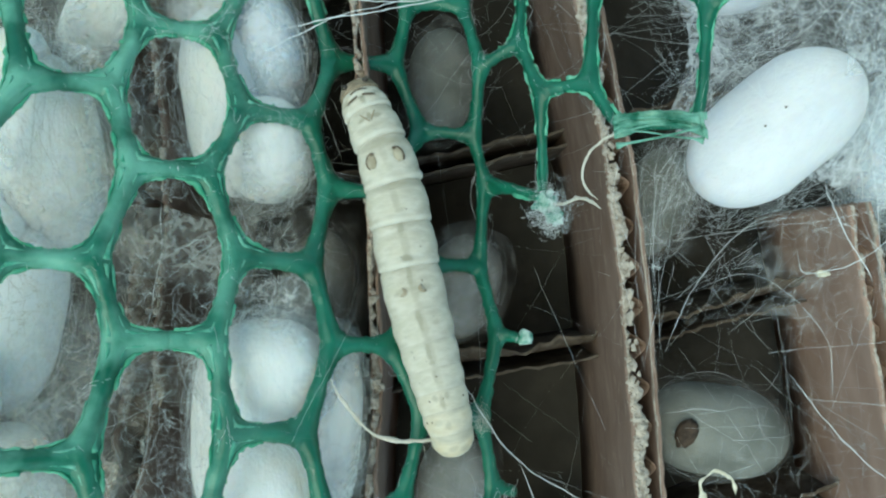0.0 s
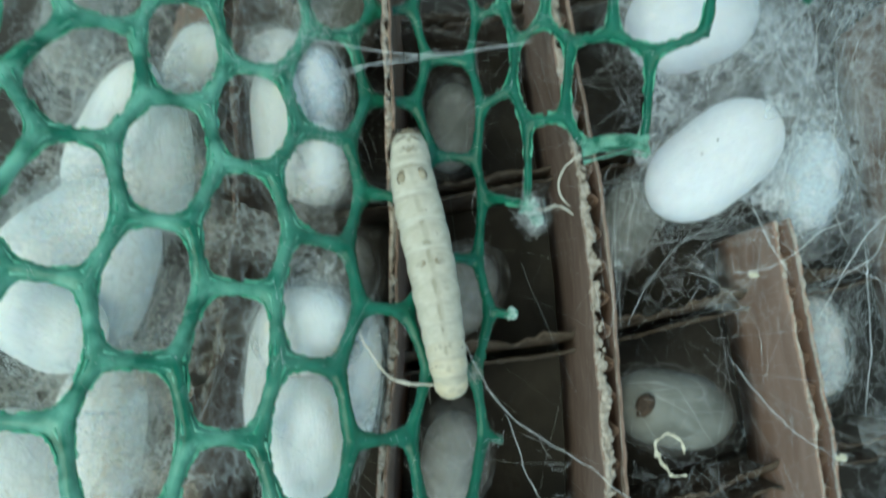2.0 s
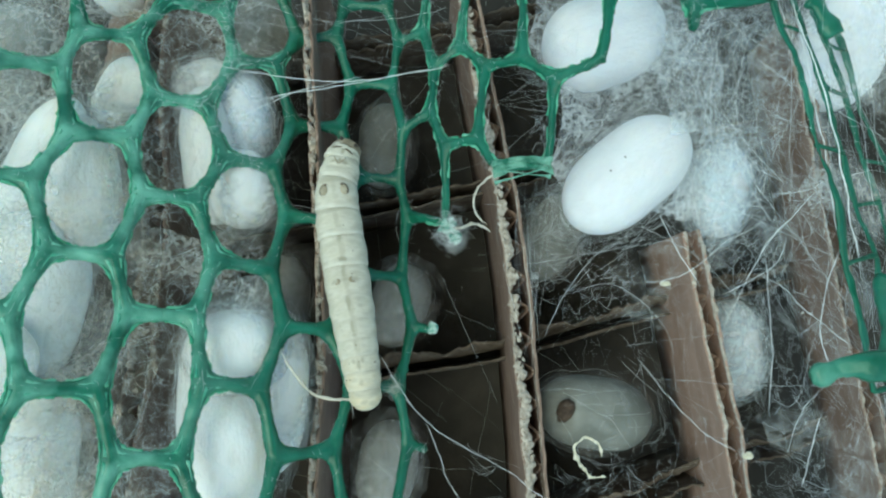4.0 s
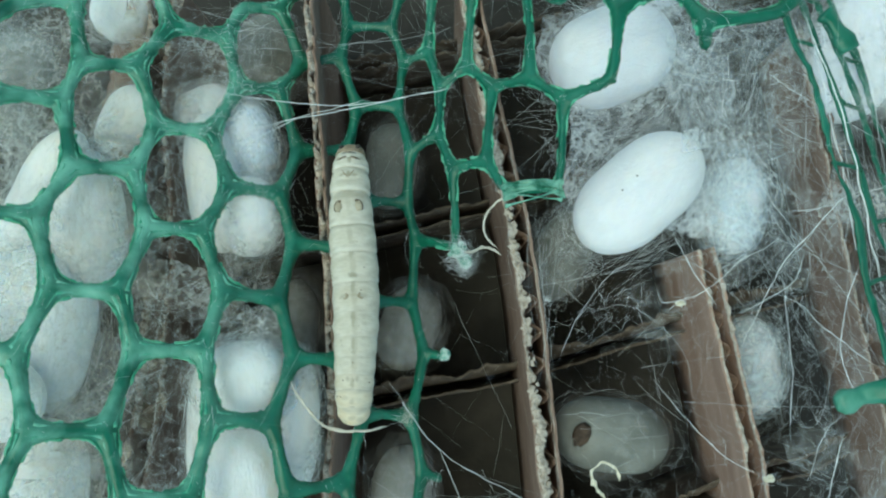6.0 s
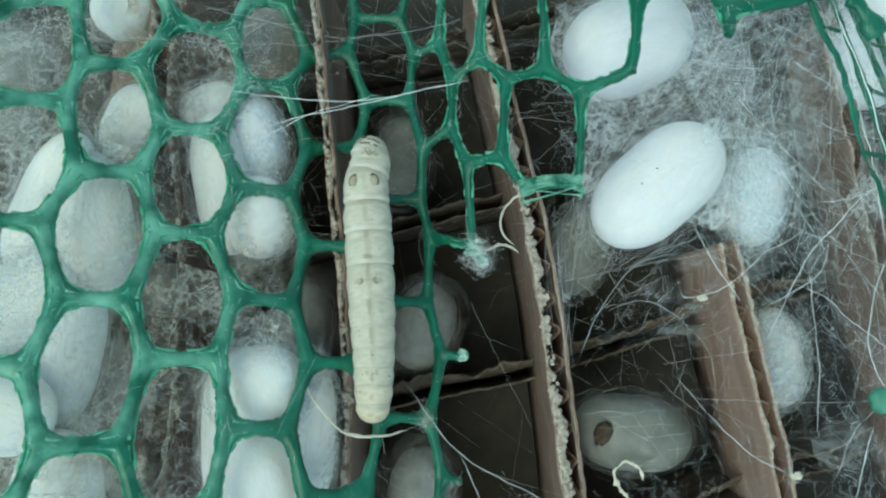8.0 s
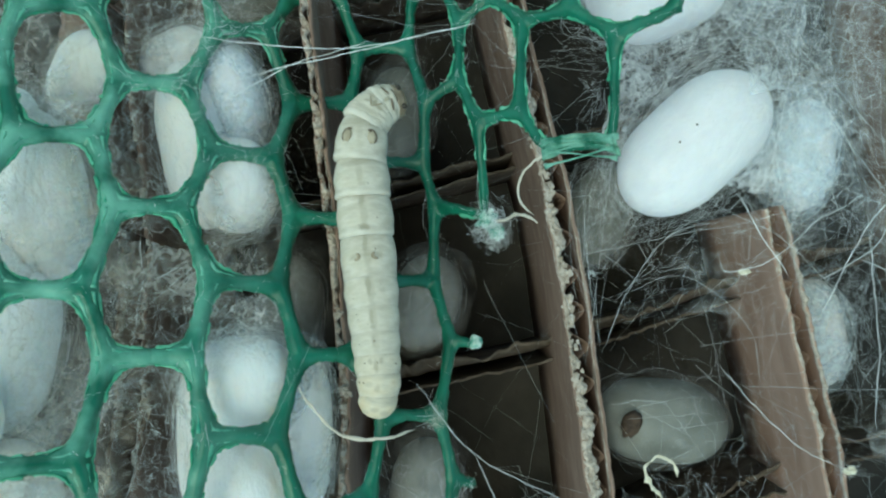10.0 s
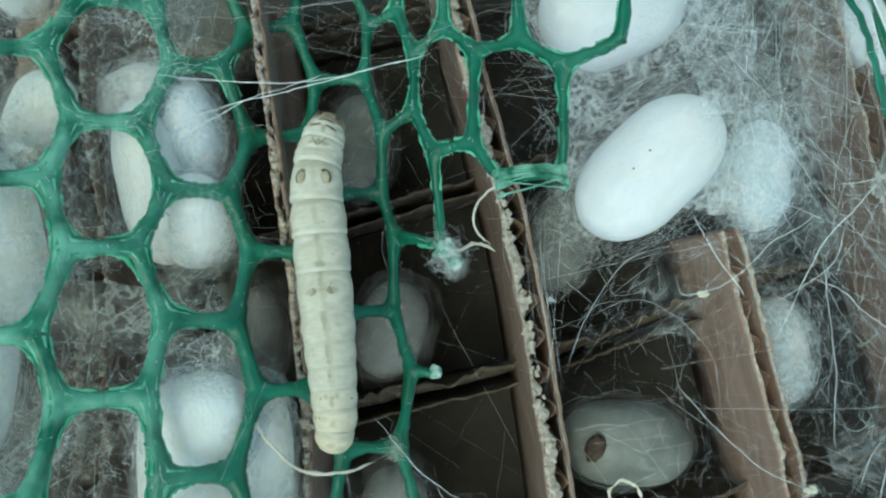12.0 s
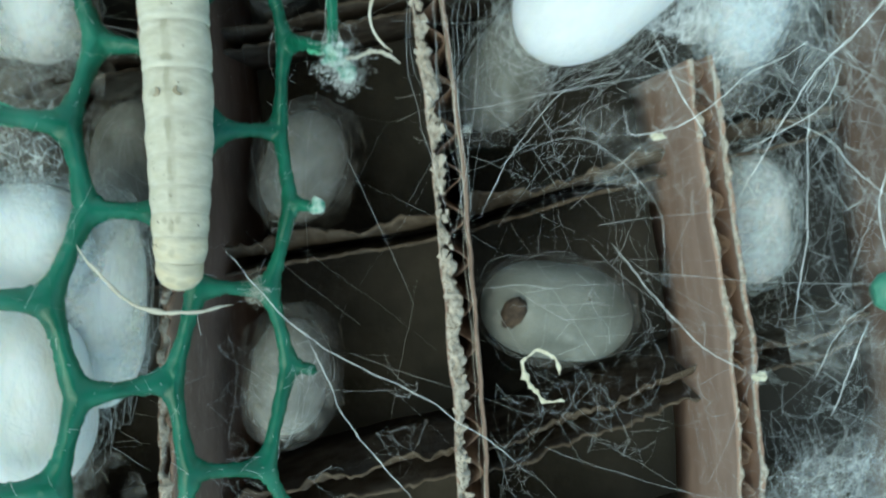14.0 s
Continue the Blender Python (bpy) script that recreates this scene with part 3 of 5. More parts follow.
SIDE_EDGES = "r9 t1, r9 t2, r9 r1, t1 u1, t1 v1, p1 p2, p2 p3, p3 p4, p4 p5, p5 p6, p6 p7, p5 p8, p8 p9, p9 p2, p1 m1, p9 p11, p11 p10, p11 r9, p8 r1, r1 r2, r2 r3, r3 p7, p7 r5, r5 r6, r6 r7, r6 r8, r1 s1, r3 s3, r5 s5, r7 s7"


def net_normal(v):
    k = math.tanh((v.x - 8) / 12)
    over = min(1.0, max(0.0, (-80 - v.x) / 14))
    return Vector((-0.62 * k * (1 - over) - 0.35 * over, 0.18, 1)).normalized()


def strand(parent, a, b, width=1.6, flare_a=1.0, flare_b=1.0, mat=None, name="strand", ratio=0.8, sides=10, up=None):
    """One bar of the net, swelling into its nodes with round fillets."""
    bm = bmesh.new()
    length = (b - a).length
    half = [d * min(1.0, length / 11.0) for d in (0.0, 0.8, 1.6, 2.4, 3.4, 4.6)]
    along = half + [length / 2] + [length - d for d in reversed(half)]
    sway = 0.45 * noise.noise_vector((a + b) * 0.21)
    pts, rad, tall = [], [], []
    hub = 0.4 + width
    for i, d in enumerate(along):
        near, flare = (d, flare_a) if d <= length / 2 else (length - d, flare_b)
        if flare == 0:
            w = width * (0.45 if near < 0.3 else 1.0)
        elif near < 1.6:
            w = 0.7 + (width + hub * 0.5 * flare - 0.7) * near / 1.6
        else:
            w = width + hub * 0.5 * flare * math.exp(-(near - 1.6) / 2.1)
        u = d / length
        w *= 1 + 0.09 * noise.noise(Vector((u * 4, a.x, b.y)))
        pts.append(a.lerp(b, u) + sway * math.sin(math.pi * u) - Vector(parent.location) / MM)
        rad.append(w)
        tall.append(width * ratio * (1 + 0.12 * math.exp(-near / 2)) * (0.5 if flare == 0 and near < 0.3 else 1))
    tube(bm, pts, rad, sides=sides, up=up or net_normal((a + b) / 2), rough=0.2, heights=tall)
    return part(name, bm, mat or GREEN, parent)


def joint(parent, at, arms, mat=None, name="joint", ratio=1.0, blunt=1.0):
    """A junction of the net with half of each bar that meets there. arms: (end of the half bar, half width there) in mm; round fillets lie between them."""
    up = net_normal(at)
    base = Vector(parent.location) / MM
    side = up.orthogonal().normalized()
    other = up.cross(side)
    arms = sorted(arms, key=lambda a: math.atan2((a[0] - at).dot(other), (a[0] - at).dot(side)))
    bm, flash = bmesh.new(), bmesh.new()
    m, f = 18, 7
    count = len(arms)
    for i in range(count):
        (e0, w0), (e1, w1) = arms[i], arms[(i + 1) % count]
        d0, d1 = (e0 - at).normalized(), (e1 - at).normalized()
        l0 = net_normal(e0).cross(d0).normalized()
        r1 = -net_normal(e1).cross(d1).normalized()
        a0 = math.atan2((e0 - at).dot(other), (e0 - at).dot(side))
        a1 = math.atan2((e1 - at).dot(other), (e1 - at).dot(side))
        gap = (a1 - a0) % (2 * math.pi) or 2 * math.pi
        b0, b3 = e0 + l0 * w0, e1 + r1 * w1
        if gap < 2.9:
            corner = at + (l0 * w0 + r1 * w1) * (0.62 / max(0.35, math.sin(gap / 2) ** 2))
            b1, b2 = b0.lerp(corner, 0.93), b3.lerp(corner, 0.93)
        elif count == 1:
            b1, b2 = at + l0 * w0 * 1.2 - d0 * w0 * blunt, at + r1 * w1 * 1.2 - d1 * w1 * blunt
        else:
            b1, b2 = at + l0 * w0 * 1.1, at + r1 * w1 * 1.1
        rows = []
        for k in range(m + 1):
            t = k / m
            edge = b0 * (1 - t) ** 3 + b1 * 3 * t * (1 - t) ** 2 + b2 * 3 * t * t * (1 - t) + b3 * t ** 3
            spine = e0.lerp(at, min(1, 2 * t)) if t < 0.5 else at.lerp(e1, 2 * t - 1)
            h = ratio * (w0 * (1 - t) + w1 * t) * (1 + 0.10 * math.sin(math.pi * t))
            row = []
            for q in range(f + 1):
                a = math.pi * q / f
                c, n = math.cos(a), math.sin(a)
                v = spine + (edge - spine) * abs(n) ** 1.25 + up * h * math.copysign(abs(c) ** 1.25, c)
                v += 0.2 * noise.noise_vector(v * 0.55) * (1 if 0 < k < m else 0.0) + (0.24 * noise.noise_vector(v * 1.6) + 0.14 * noise.noise_vector(v * 3.7)) * abs(n) * (1 if 0 < k < m else 0.0)
                row.append(bm.verts.new((v - base) * MM))
            rows.append(row)
        for a, b in zip(rows, rows[1:]):
            for q in range(f):
                bm.faces.new((a[q], a[q + 1], b[q + 1], b[q]))
        # thin ragged flash of pale plastic along the rim of the cell
        if gap < 2.9 and not -24 < at.x < 10:
            rim = [rows[k][f // 2].co / MM + 0.16 * up for k in range(1, m)]
            thick = [max(0.02, 0.17 + 0.42 * noise.noise((q + base) * 0.33) + 0.22 * noise.noise((q + base) * 1.3)) for q in rim]
            tube(flash, rim, thick, sides=5, up=up, rough=0.1)
    bmesh.ops.remove_doubles(bm, verts=bm.verts[:], dist=0.00004)
    node = part(name, bm, mat or GREEN, parent)
    if count >= 3 and at.x < -24:
        # pale ridges along the arms, painting the glossy highlights of the node's facets
        ridges = bmesh.new()
        for i, (end, w) in enumerate(arms):
            d = (end - at).normalized()
            across = up.cross(d)
            for side in (-1, 1):
                k = noise.noise(at * 0.7 + Vector((i * 3.0, side * 2.0, 0)))
                long = min((end - at).length * 0.85, 3.6 + 2.6 * k)
                line, wide = [], []
                for u in np.linspace(0, 1, 9):
                    bow = side * w * (0.62 + 0.25 * math.exp(-4 * u))
                    q = at + d * (0.8 + (long - 0.8) * u) + across * bow
                    line.append(q + up * (w * ratio * 0.80 + 0.02) + 0.10 * noise.noise_vector(q * 1.1) - base)
                    wide.append(w * max(0.05, (0.26 + 0.22 * k) * (1 - u) ** 0.8 + 0.10 * noise.noise(q * 0.9)))
                tube(ridges, line, wide, sides=6, ratio=0.45, up=up)
        part("stress_ridge", ridges, GREEN_HIGHLIGHT, node, "pale streaks painting the highlights at the node")
    if len(flash.verts):
        part("rim_flash", flash, GREEN_PALE, node, "thin pale ragged flash along the edge")
    return node


def plastic_net():
    net = empty("plastic_net", -20, 0, 40)
    tagged(net, "green plastic honeycomb net, folded and torn, silk-covered", "net")
    spots = {k: v for k, v in NET.items()}
    spots.update(SIDE)
    bars = []
    for (c, k, s), v in NET.items():
        if s == 0:
            bars.append(((c, k, 0), (c, k, 1)))
        else:
            for (c2, k2, s2), w in NET.items():
                if c2 == c + 1 and s2 == 0 and abs(v.y - w.y) < 19 and (v - w).length < 25:
                    bars.append(((c, k, 1), (c2, k2, 0)))
    bars += [tuple(pair.split()) for pair in SIDE_EDGES.split(",")]
    bars += [((7, 1, 1), "p1"), ((7, 1, 1), "p10"), ((7, 0, 1), "p10"), ((7, 0, 1), "t1"), ((6, 1, 1), "v1"), ((6, 0, 1), "v1"), ((7, 2, 1), "m1")]
    arms = {k: [] for k in spots}
    thin = ("p4", "p1", "p5", "m1")
    for a, b in bars:
        x = 0.5 * (spots[a].x + spots[b].x)
        w = 1.4 if x < -26 else 1.4 - 0.35 * min(1, (x + 26) / 26) if x < 0 else 1.05
        if a in thin and b in thin:
            w = 0.85
        if (a, b) == ("p3", "p4"):
            w = 0.6
        if isinstance(a, str) and a[0] == "r":
            w = 1.3
        mid = (spots[a] + spots[b]) / 2 + 0.4 * noise.noise_vector((spots[a] + spots[b]) * 0.21)
        arms[a].append((mid, w))
        arms[b].append((mid, w))
    rng = np.random.default_rng(12)
    wisps, thin = [], []
    for k, v in spots.items():
        if arms[k]:
            joint(net, v, arms[k])
        for end, w in arms[k]:
            up = net_normal((v + end) / 2)
            side = up.cross(end - v).normalized()
            for _ in range(rng.integers(2, 9)):
                u0, u1 = rng.uniform(-0.3, 1.0, 2)
                s0, s1, bow = rng.uniform(-2.2, 2.2, 3)
                line = []
                for t in np.linspace(0, 1, 9):
                    across = (s0 + (s1 - s0) * t + 0.5 * bow * math.sin(math.pi * t)) * w
                    high = w * max(0.12, 1.0 - 0.75 * abs(across) / w) + 0.15
                    line.append(v.lerp(end, u0 + (u1 - u0) * t) + side * across + up * high + 0.12 * noise.noise_vector(Vector((t * 5, u0 * 40, s0 * 9))))
                wisps.append(line)
                thin.append(rng.uniform(0.008, 0.03))
    silk = threads("silk_web", np.array([[tuple(q) for q in line] for line in wisps]), np.array(thin), SILK)
    tagged(silk, "fine silk threads clinging to the green net", "silk web", kind="stuff")
    # frayed band between two nodes of the torn edge
    bm = bmesh.new()
    rows = []
    for i in range(25):
        u = i / 24
        pinch = 1.1 - 0.5 * math.sin(math.pi * u)
        row = []
        for side in (1, -1):
            for k in range(13):
                w = (k / 12 - 0.62) * side + (0.0 if side > 0 else -0.24)
                q = SIDE["p3"].lerp(SIDE["p4"], -0.05 + 1.1 * u) + Vector((-0.5 * w, 3.5 * w * pinch + 0.3 - 0.9 * math.sin(math.pi * u) * -1, 0.0))
                ridge = 1.1 * noise.noise(Vector((u * 2.2, w * 6.5, 3.0))) + 0.4 * noise.noise(Vector((u * 4, w * 15, 8.0)))
                q += Vector((-0.5, 0.15, 0.85)) * (ridge + 0.7 + 0.22 * side)
                q += 0.35 * noise.noise_vector(q * 0.7)
                row.append(bm.verts.new((q - Vector(net.location) / MM) * MM))
        rows.append(row)
    for a, b in zip(rows, rows[1:]):
        for k in range(26):
            bm.faces.new((a[k], a[(k + 1) % 26], b[(k + 1) % 26], b[k]))
    for a in (rows[0], rows[-1]):
        bm.faces.new(a)
    part("frayed_band", bm, GREEN_MINT, net, "pale stretched and frayed plastic band")
    rng = random.Random(2)
    for j in range(7):
        o1, o2 = (Vector((rng.uniform(-0.8, 0.8), rng.uniform(-3.2, 1.8), rng.uniform(0.4, 1.5))) for _ in range(2))
        strand(net, SIDE["p3"] + o1, SIDE["p4"] + o2, rng.uniform(0.08, 0.2), 0.3, 0.2, GREEN_MINT, "frayed_fibre", sides=6)
    # pale bead on the broken tip
    bm = bmesh.new()
    bmesh.ops.create_icosphere(bm, subdivisions=2, radius=1.35 * MM)
    for v in bm.verts:
        v.co += 0.75 * MM * noise.noise_vector(v.co * 700)
    tip = part("broken_tip", bm, MAT_SILK, net, "pale crumpled broken tip")
    tip.location = (NET[7, 3, 1] + Vector((0.7, 0, 0.3))) * MM - net.location
    return net


def fold_wall(centre, ribbons, eye_z, rows, label, mat, seed, thick=1.1):
    """A steep wall of the same net below a fold, looked at along its plane: honeycomb rows as long zigzag bars with short links.
    centre(y): where its upper edge runs; ribbons: outward shift and height of each row of bars."""
    rng = np.random.default_rng(seed)
    x0, y0, z0 = centre(10.0)
    net = empty("plastic_net", x0, y0, z0)
    tagged(net, label, "net")
    lines = []
    for j, (shift, z) in enumerate(ribbons):
        pts = []
        for r in range(rows):
            y = 86 - 12.5 * r
            x, _, zt = centre(y)
            k = (eye_z - z) / (eye_z - zt)
            side = 0.55 if (r + j) % 2 else -0.55
            pts.append(Vector(((x + shift + side) * k + rng.uniform(-0.5, 0.5), y + rng.uniform(-2, 2), z - 2.2 * side + rng.uniform(-1, 1))))
        lines.append(pts)
        fine = smooth_line([tuple(q) for q in pts], rows * 6)
        bm = bmesh.new()
        wide = [thick * (1 + 0.75 * noise.noise(Vector((i * 0.13, seed, j * 3.1))) + 0.25 * max(0, math.cos(i * math.pi / 3)) ** 3) for i in range(len(fine))]
        tube(bm, [Vector(q) - Vector(net.location) / MM for q in fine], wide, sides=10, ratio=0.5, up=(0.35, 0.1, 1), rough=0.45)
        part("strand", bm, mat, net)
    for j, (a, b) in enumerate(zip(lines, lines[1:])):
        for r in range(rows):
            if (r + j) % 2:
                strand(net, a[r], b[r], 0.73 * thick, 0.5, 0.5, mat, sides=8, up=Vector((0.2, 1, 0.3)))
    return net, lines


plastic_net()
fold_wall(lambda y: (-91.6 + 0.00125 * (y + 5) ** 2, y, 72), ((-6.4, 40), (-4.8, 47), (-3.2, 53), (-1.6, 59), (0.2, 65), (2.0, 70), (4.0, 76)), 217, 13, "pale green net wall folded down steeply, seen edge-on", GREEN_PALE, 4)
RIGHT_NET, _ = fold_wall(lambda y: (99.5 - 0.17 * y - 0.0012 * y * y, y, 62), ((0.0, 66), (3.6, 57), (7.0, 49), (10.5, 41)), 213, 10, "green net wall hanging with torn strands and silk", GREEN_PLAIN, 6, thick=0.68)
for k, (a, b) in enumerate((((83.0, -24.2, 78), (97.0, -22.5, 79)), ((97.0, -22.5, 79), (104, -6, 66)), ((71.0, -49.0, 78), (73.0, -62, 79)), ((73.0, -62, 79), (92, -55, 78)), ((92.0, 52.0, 67), (97.0, 44.0, 66)))):
    a, b = Vector(a), Vector(b)
    bm = bmesh.new()
    wide = [2.3 - 0.75 * math.sin(math.pi * min(1, u * 1.25)) + 0.5 * noise.noise(Vector((u * 5, k * 3.1, 0))) + (0.8 * u if k in (0, 2, 3) else 0) for u in np.linspace(0, 1, 15)]
    if k != 1:
        wide[0] *= 0.55
        wide[1] *= 0.9
    line = [a.lerp(b, u) + Vector((0, 0.8 * math.sin(math.pi * u), 0)) + 0.5 * noise.noise_vector(Vector((u * 3, k, 2))) - Vector(RIGHT_NET.location) / MM for u in np.linspace(0, 1, 15)]
    tube(bm, line, wide, sides=12, ratio=0.55, rough=0.25)
    part("torn_stub", bm, GREEN, RIGHT_NET, "blunt torn end of a net bar")


# ---------------------------------------------------------------- cocoons
def fibres_round(rng, count, a, b, lift, turn):
    """Short loose threads lying over an ellipsoid of half length a (local z) and half width b."""
    m = 9
    axis = rng.normal(size=(count, 3))
    axis /= np.linalg.norm(axis, axis=1, keepdims=True)
    other = np.cross(axis, rng.normal(size=(count, 3)))
    other /= np.linalg.norm(other, axis=1, keepdims=True)
    ang = np.linspace(0, 1, m)[None, :] * rng.uniform(0.3, turn, (count, 1))
    p = axis[:, None] * np.cos(ang)[..., None] + other[:, None] * np.sin(ang)[..., None]
    h = 1 + rng.uniform(0.0, lift, (count, 1)) * (0.4 + np.abs(np.sin(ang * rng.uniform(1, 4, (count, 1)) + rng.uniform(0, 6, (count, 1)))))
    p = p * h[..., None]
    return p * np.array([b, b, a]) + rng.normal(scale=0.12, size=p.shape)


def cocoon(x, y, z, length, width, turn, tilt, label, seed, mat=None, floss=160, lift=0.16, veil=(), veil_mat=None):
    """turn: its long axis in plan, degrees from x; tilt: how far that axis rises."""
    rng = np.random.default_rng(seed)
    ob = empty("cocoon", x, y, z)
    bm = bmesh.new()
    bmesh.ops.create_uvsphere(bm, u_segments=40, v_segments=28, radius=1.0)
    for v in bm.verts:
        u = v.co.z
        r = math.sqrt(max(0.0, 1 - abs(u) ** 2.5)) / math.sqrt(max(1e-6, 1 - u * u)) if abs(u) < 0.999 else 0
        waist = 1 - 0.035 * math.exp(-(u / 0.35) ** 2)
        d = 1 + 0.014 * noise.noise(v.co * 2.2 + Vector((seed, 0, 0))) + 0.007 * noise.noise(v.co * 9 + Vector((0, seed, 0)))
        v.co = Vector((v.co.x * r * waist * width / 2 * d, v.co.y * r * waist * width / 2 * d, u * length / 2)) * MM
    part("shell", bm, mat or (SHELL_WARM if x < -12 else SHELL), ob)
    for j, thick in enumerate(veil):
        # a loose tent of silk over the cocoon, flaring and ragged at its rim
        bm = bmesh.new()
        rings, around = [], 40
        for i in range(15):
            th = 1.95 * i / 14
            flare = 1 + 0.22 * max(0.0, th - 1.1) ** 1.5
            ring = []
            for k in range(around):
                ph = 2 * math.pi * k / around
                way = Vector((-math.cos(th), math.sin(th) * math.sin(ph), math.sin(th) * math.cos(ph)))
                d = 1 + (0.05 + 0.012 * thick) * noise.noise(way * 2.1 + Vector((j * 5.0, seed, 0))) + (0.22 * noise.noise(way * 3.5 + Vector((0, seed, j)))) * max(0.0, th - 1.3)
                reach = (width / 2 + thick) * d
                ring.append(bm.verts.new(Vector((way.x * reach, way.y * reach * flare, way.z * ((length / 2 + thick) * d) * flare)) * MM))
            rings.append(ring)
        for a, b in zip(rings, rings[1:]):
            for k in range(around):
                bm.faces.new((a[k], a[(k + 1) % around], b[(k + 1) % around], b[k]))
        bmesh.ops.remove_doubles(bm, verts=bm.verts[:], dist=0.00001)
        part("silk_veil", bm, veil_mat or VEIL, ob, "hazy outer layer of loose silk")
    if floss:
        threads("floss", fibres_round(rng, floss, length / 2, width / 2, lift, 1.6), rng.uniform(0.005, 0.022, floss), SILK_OLD if mat is SHELL_CREAM else SILK, ob, "fine loose silk floss")["kind"] = "stuff"
    ob.rotation_euler = Euler((0, radians(90 - tilt), radians(turn)))
    return tagged(ob, label, "cocoon", group="cocoons in the grid")


WHITE = "white oval silkworm cocoon wrapped in loose silk floss"
VEILED = "white cocoon veiled by silk web below the net"
DEEP = "cocoon deep in a cardboard cell, its shade painted grey"
NEAR, SOFT, HAZY = (0.9,), (0.7, 1.8), (0.5, 1.2, 2.2)
cocoon(62, 22.5, 31, 36.5, 22, 40, 4, "large clean white cocoon hung in dense silk web", 1, floss=420, lift=0.4)
cocoon(57.5, 58, 29, 32, 25, 20, 5, WHITE, 2, floss=520, lift=0.4)
cocoon(88.0, 20.0, 23, 24.5, 14, 82, 8, VEILED, 3, floss=160, lift=0.5, veil=(0.6, 1.4), veil_mat=VEIL_BLUE)
cocoon(97, -20.5, 4, 27, 15, 95, 5, VEILED, 4, floss=160, lift=0.5, veil=(0.8, 2.0), veil_mat=VEIL_BLUE)
cocoon(55, -36.5, 19, 29, 19, -8, 0, "dull cocoon with a brown dropping on it", 5, SHELL_DULL_SHADED, floss=24, lift=0.35, veil=(0.5,), veil_mat=VEIL_DEEP)
cocoon(4.0, -8.6, 2, 24, 17, 70, 0, DEEP, 6, SHELL_SHADED, floss=60, veil=HAZY, veil_mat=VEIL_DEEP)
cocoon(2.0, -51, 12, 24, 16, 80, 0, DEEP, 7, SHELL_SHADED, floss=90, veil=HAZY, veil_mat=VEIL_DEEP)
cocoon(-0.5, 37, 2, 25, 15, 85, 0, DEEP, 8, SHELL_DULL_SHADED, floss=30, veil=(0.5, 1.3), veil_mat=VEIL_DEEP)
cocoon(46, 10, 5, 26, 16, 60, 0, DEEP, 9, SHELL_DULL_SHADED, floss=120, lift=0.3, veil=HAZY, veil_mat=VEIL_DEEP)
cocoon(-26, -9, 18, 26, 15, 80, 0, DEEP, 10, SHELL_SHADED, floss=200, veil=(1.5, 3.2), veil_mat=VEIL_DEEP)
cocoon(-39.4, 26.2, 36.5, 34, 14.5, 97, 4, WHITE, 12, floss=360, lift=0.3)
cocoon(-33.4, 36.4, 33, 23.5, 15, 100, 5, VEILED, 13, SHELL, floss=420, lift=0.3, veil=(0.6,), veil_mat=VEIL_BLUE)
cocoon(-31, 17.5, 38.5, 19, 15.5, 95, 5, VEILED, 14, floss=500, lift=0.3, veil=NEAR)
cocoon(-28.8, -21.0, 49.0, 19.5, 20.5, 92, 4, VEILED, 15, floss=700, lift=0.25, veil=NEAR)
cocoon(-28.0, -43.5, 52, 29, 18.5, 93, 4, WHITE, 16, floss=450, lift=0.24)
cocoon(-37.2, -30, 45, 33, 10.5, 88, 2, WHITE, 17, floss=420, lift=0.25)
cocoon(-20.5, -31, 43, 34, 13.5, 86, 2, WHITE, 18, floss=360, lift=0.24, veil=NEAR)
cocoon(-62.0, 15.0, 53.5, 32, 16.5, 96, 5, VEILED, 19, SHELL_CREAM, floss=700, lift=0.25, veil=NEAR)
cocoon(-70.6, 19.4, 55, 33, 13.5, 62, 8, WHITE, 20, floss=345, lift=0.24)
cocoon(-76.5, -3.5, 58, 32, 19, 35, 4, VEILED, 21, floss=700, lift=0.25, veil=NEAR)
cocoon(-74.5, -20.5, 66, 23, 17, -25, 4, WHITE, 22, floss=255, lift=0.24)
cocoon(-67.5, -11, 55, 33, 16, 76, 5, WHITE, 23, floss=300, lift=0.24)
cocoon(-67.0, -43, 58, 34, 18, 84, 5, VEILED, 24, SHELL_CREAM, floss=600, lift=0.25, veil=NEAR)
cocoon(-78, -52, 63, 32, 20, 110, 4, VEILED, 25, SHELL_CREAM, floss=570, lift=0.25, veil=NEAR)
cocoon(-59.1, 40.2, 41, 18, 12.5, 60, 10, "small white cocoon stained brown at one end", 26, SHELL_CREAM, floss=160, veil=NEAR)
cocoon(-61.9, 69.9, 38, 18, 14.5, 60, 5, WHITE, 27, floss=300, lift=0.24)
cocoon(-33, 63, 15, 28, 19, 80, 0, DEEP, 28, SHELL_DULL_SHADED, floss=100, veil=SOFT, veil_mat=VEIL_DEEP)
cocoon(118, 57, 30, 37, 23, 65, 5, WHITE, 29, floss=200, veil=NEAR)
cocoon(-44.0, 44.5, 30, 18, 15, 20, 5, VEILED, 30, floss=570, lift=0.3, veil=SOFT)
cocoon(-95, 55, 25, 28, 18, 80, 5, DEEP, 31, SHELL_SHADED, floss=200, veil=SOFT, veil_mat=VEIL_DEEP)
cocoon(72, 80, 34, 32, 20, 30, 5, VEILED, 32, floss=200, veil=NEAR)


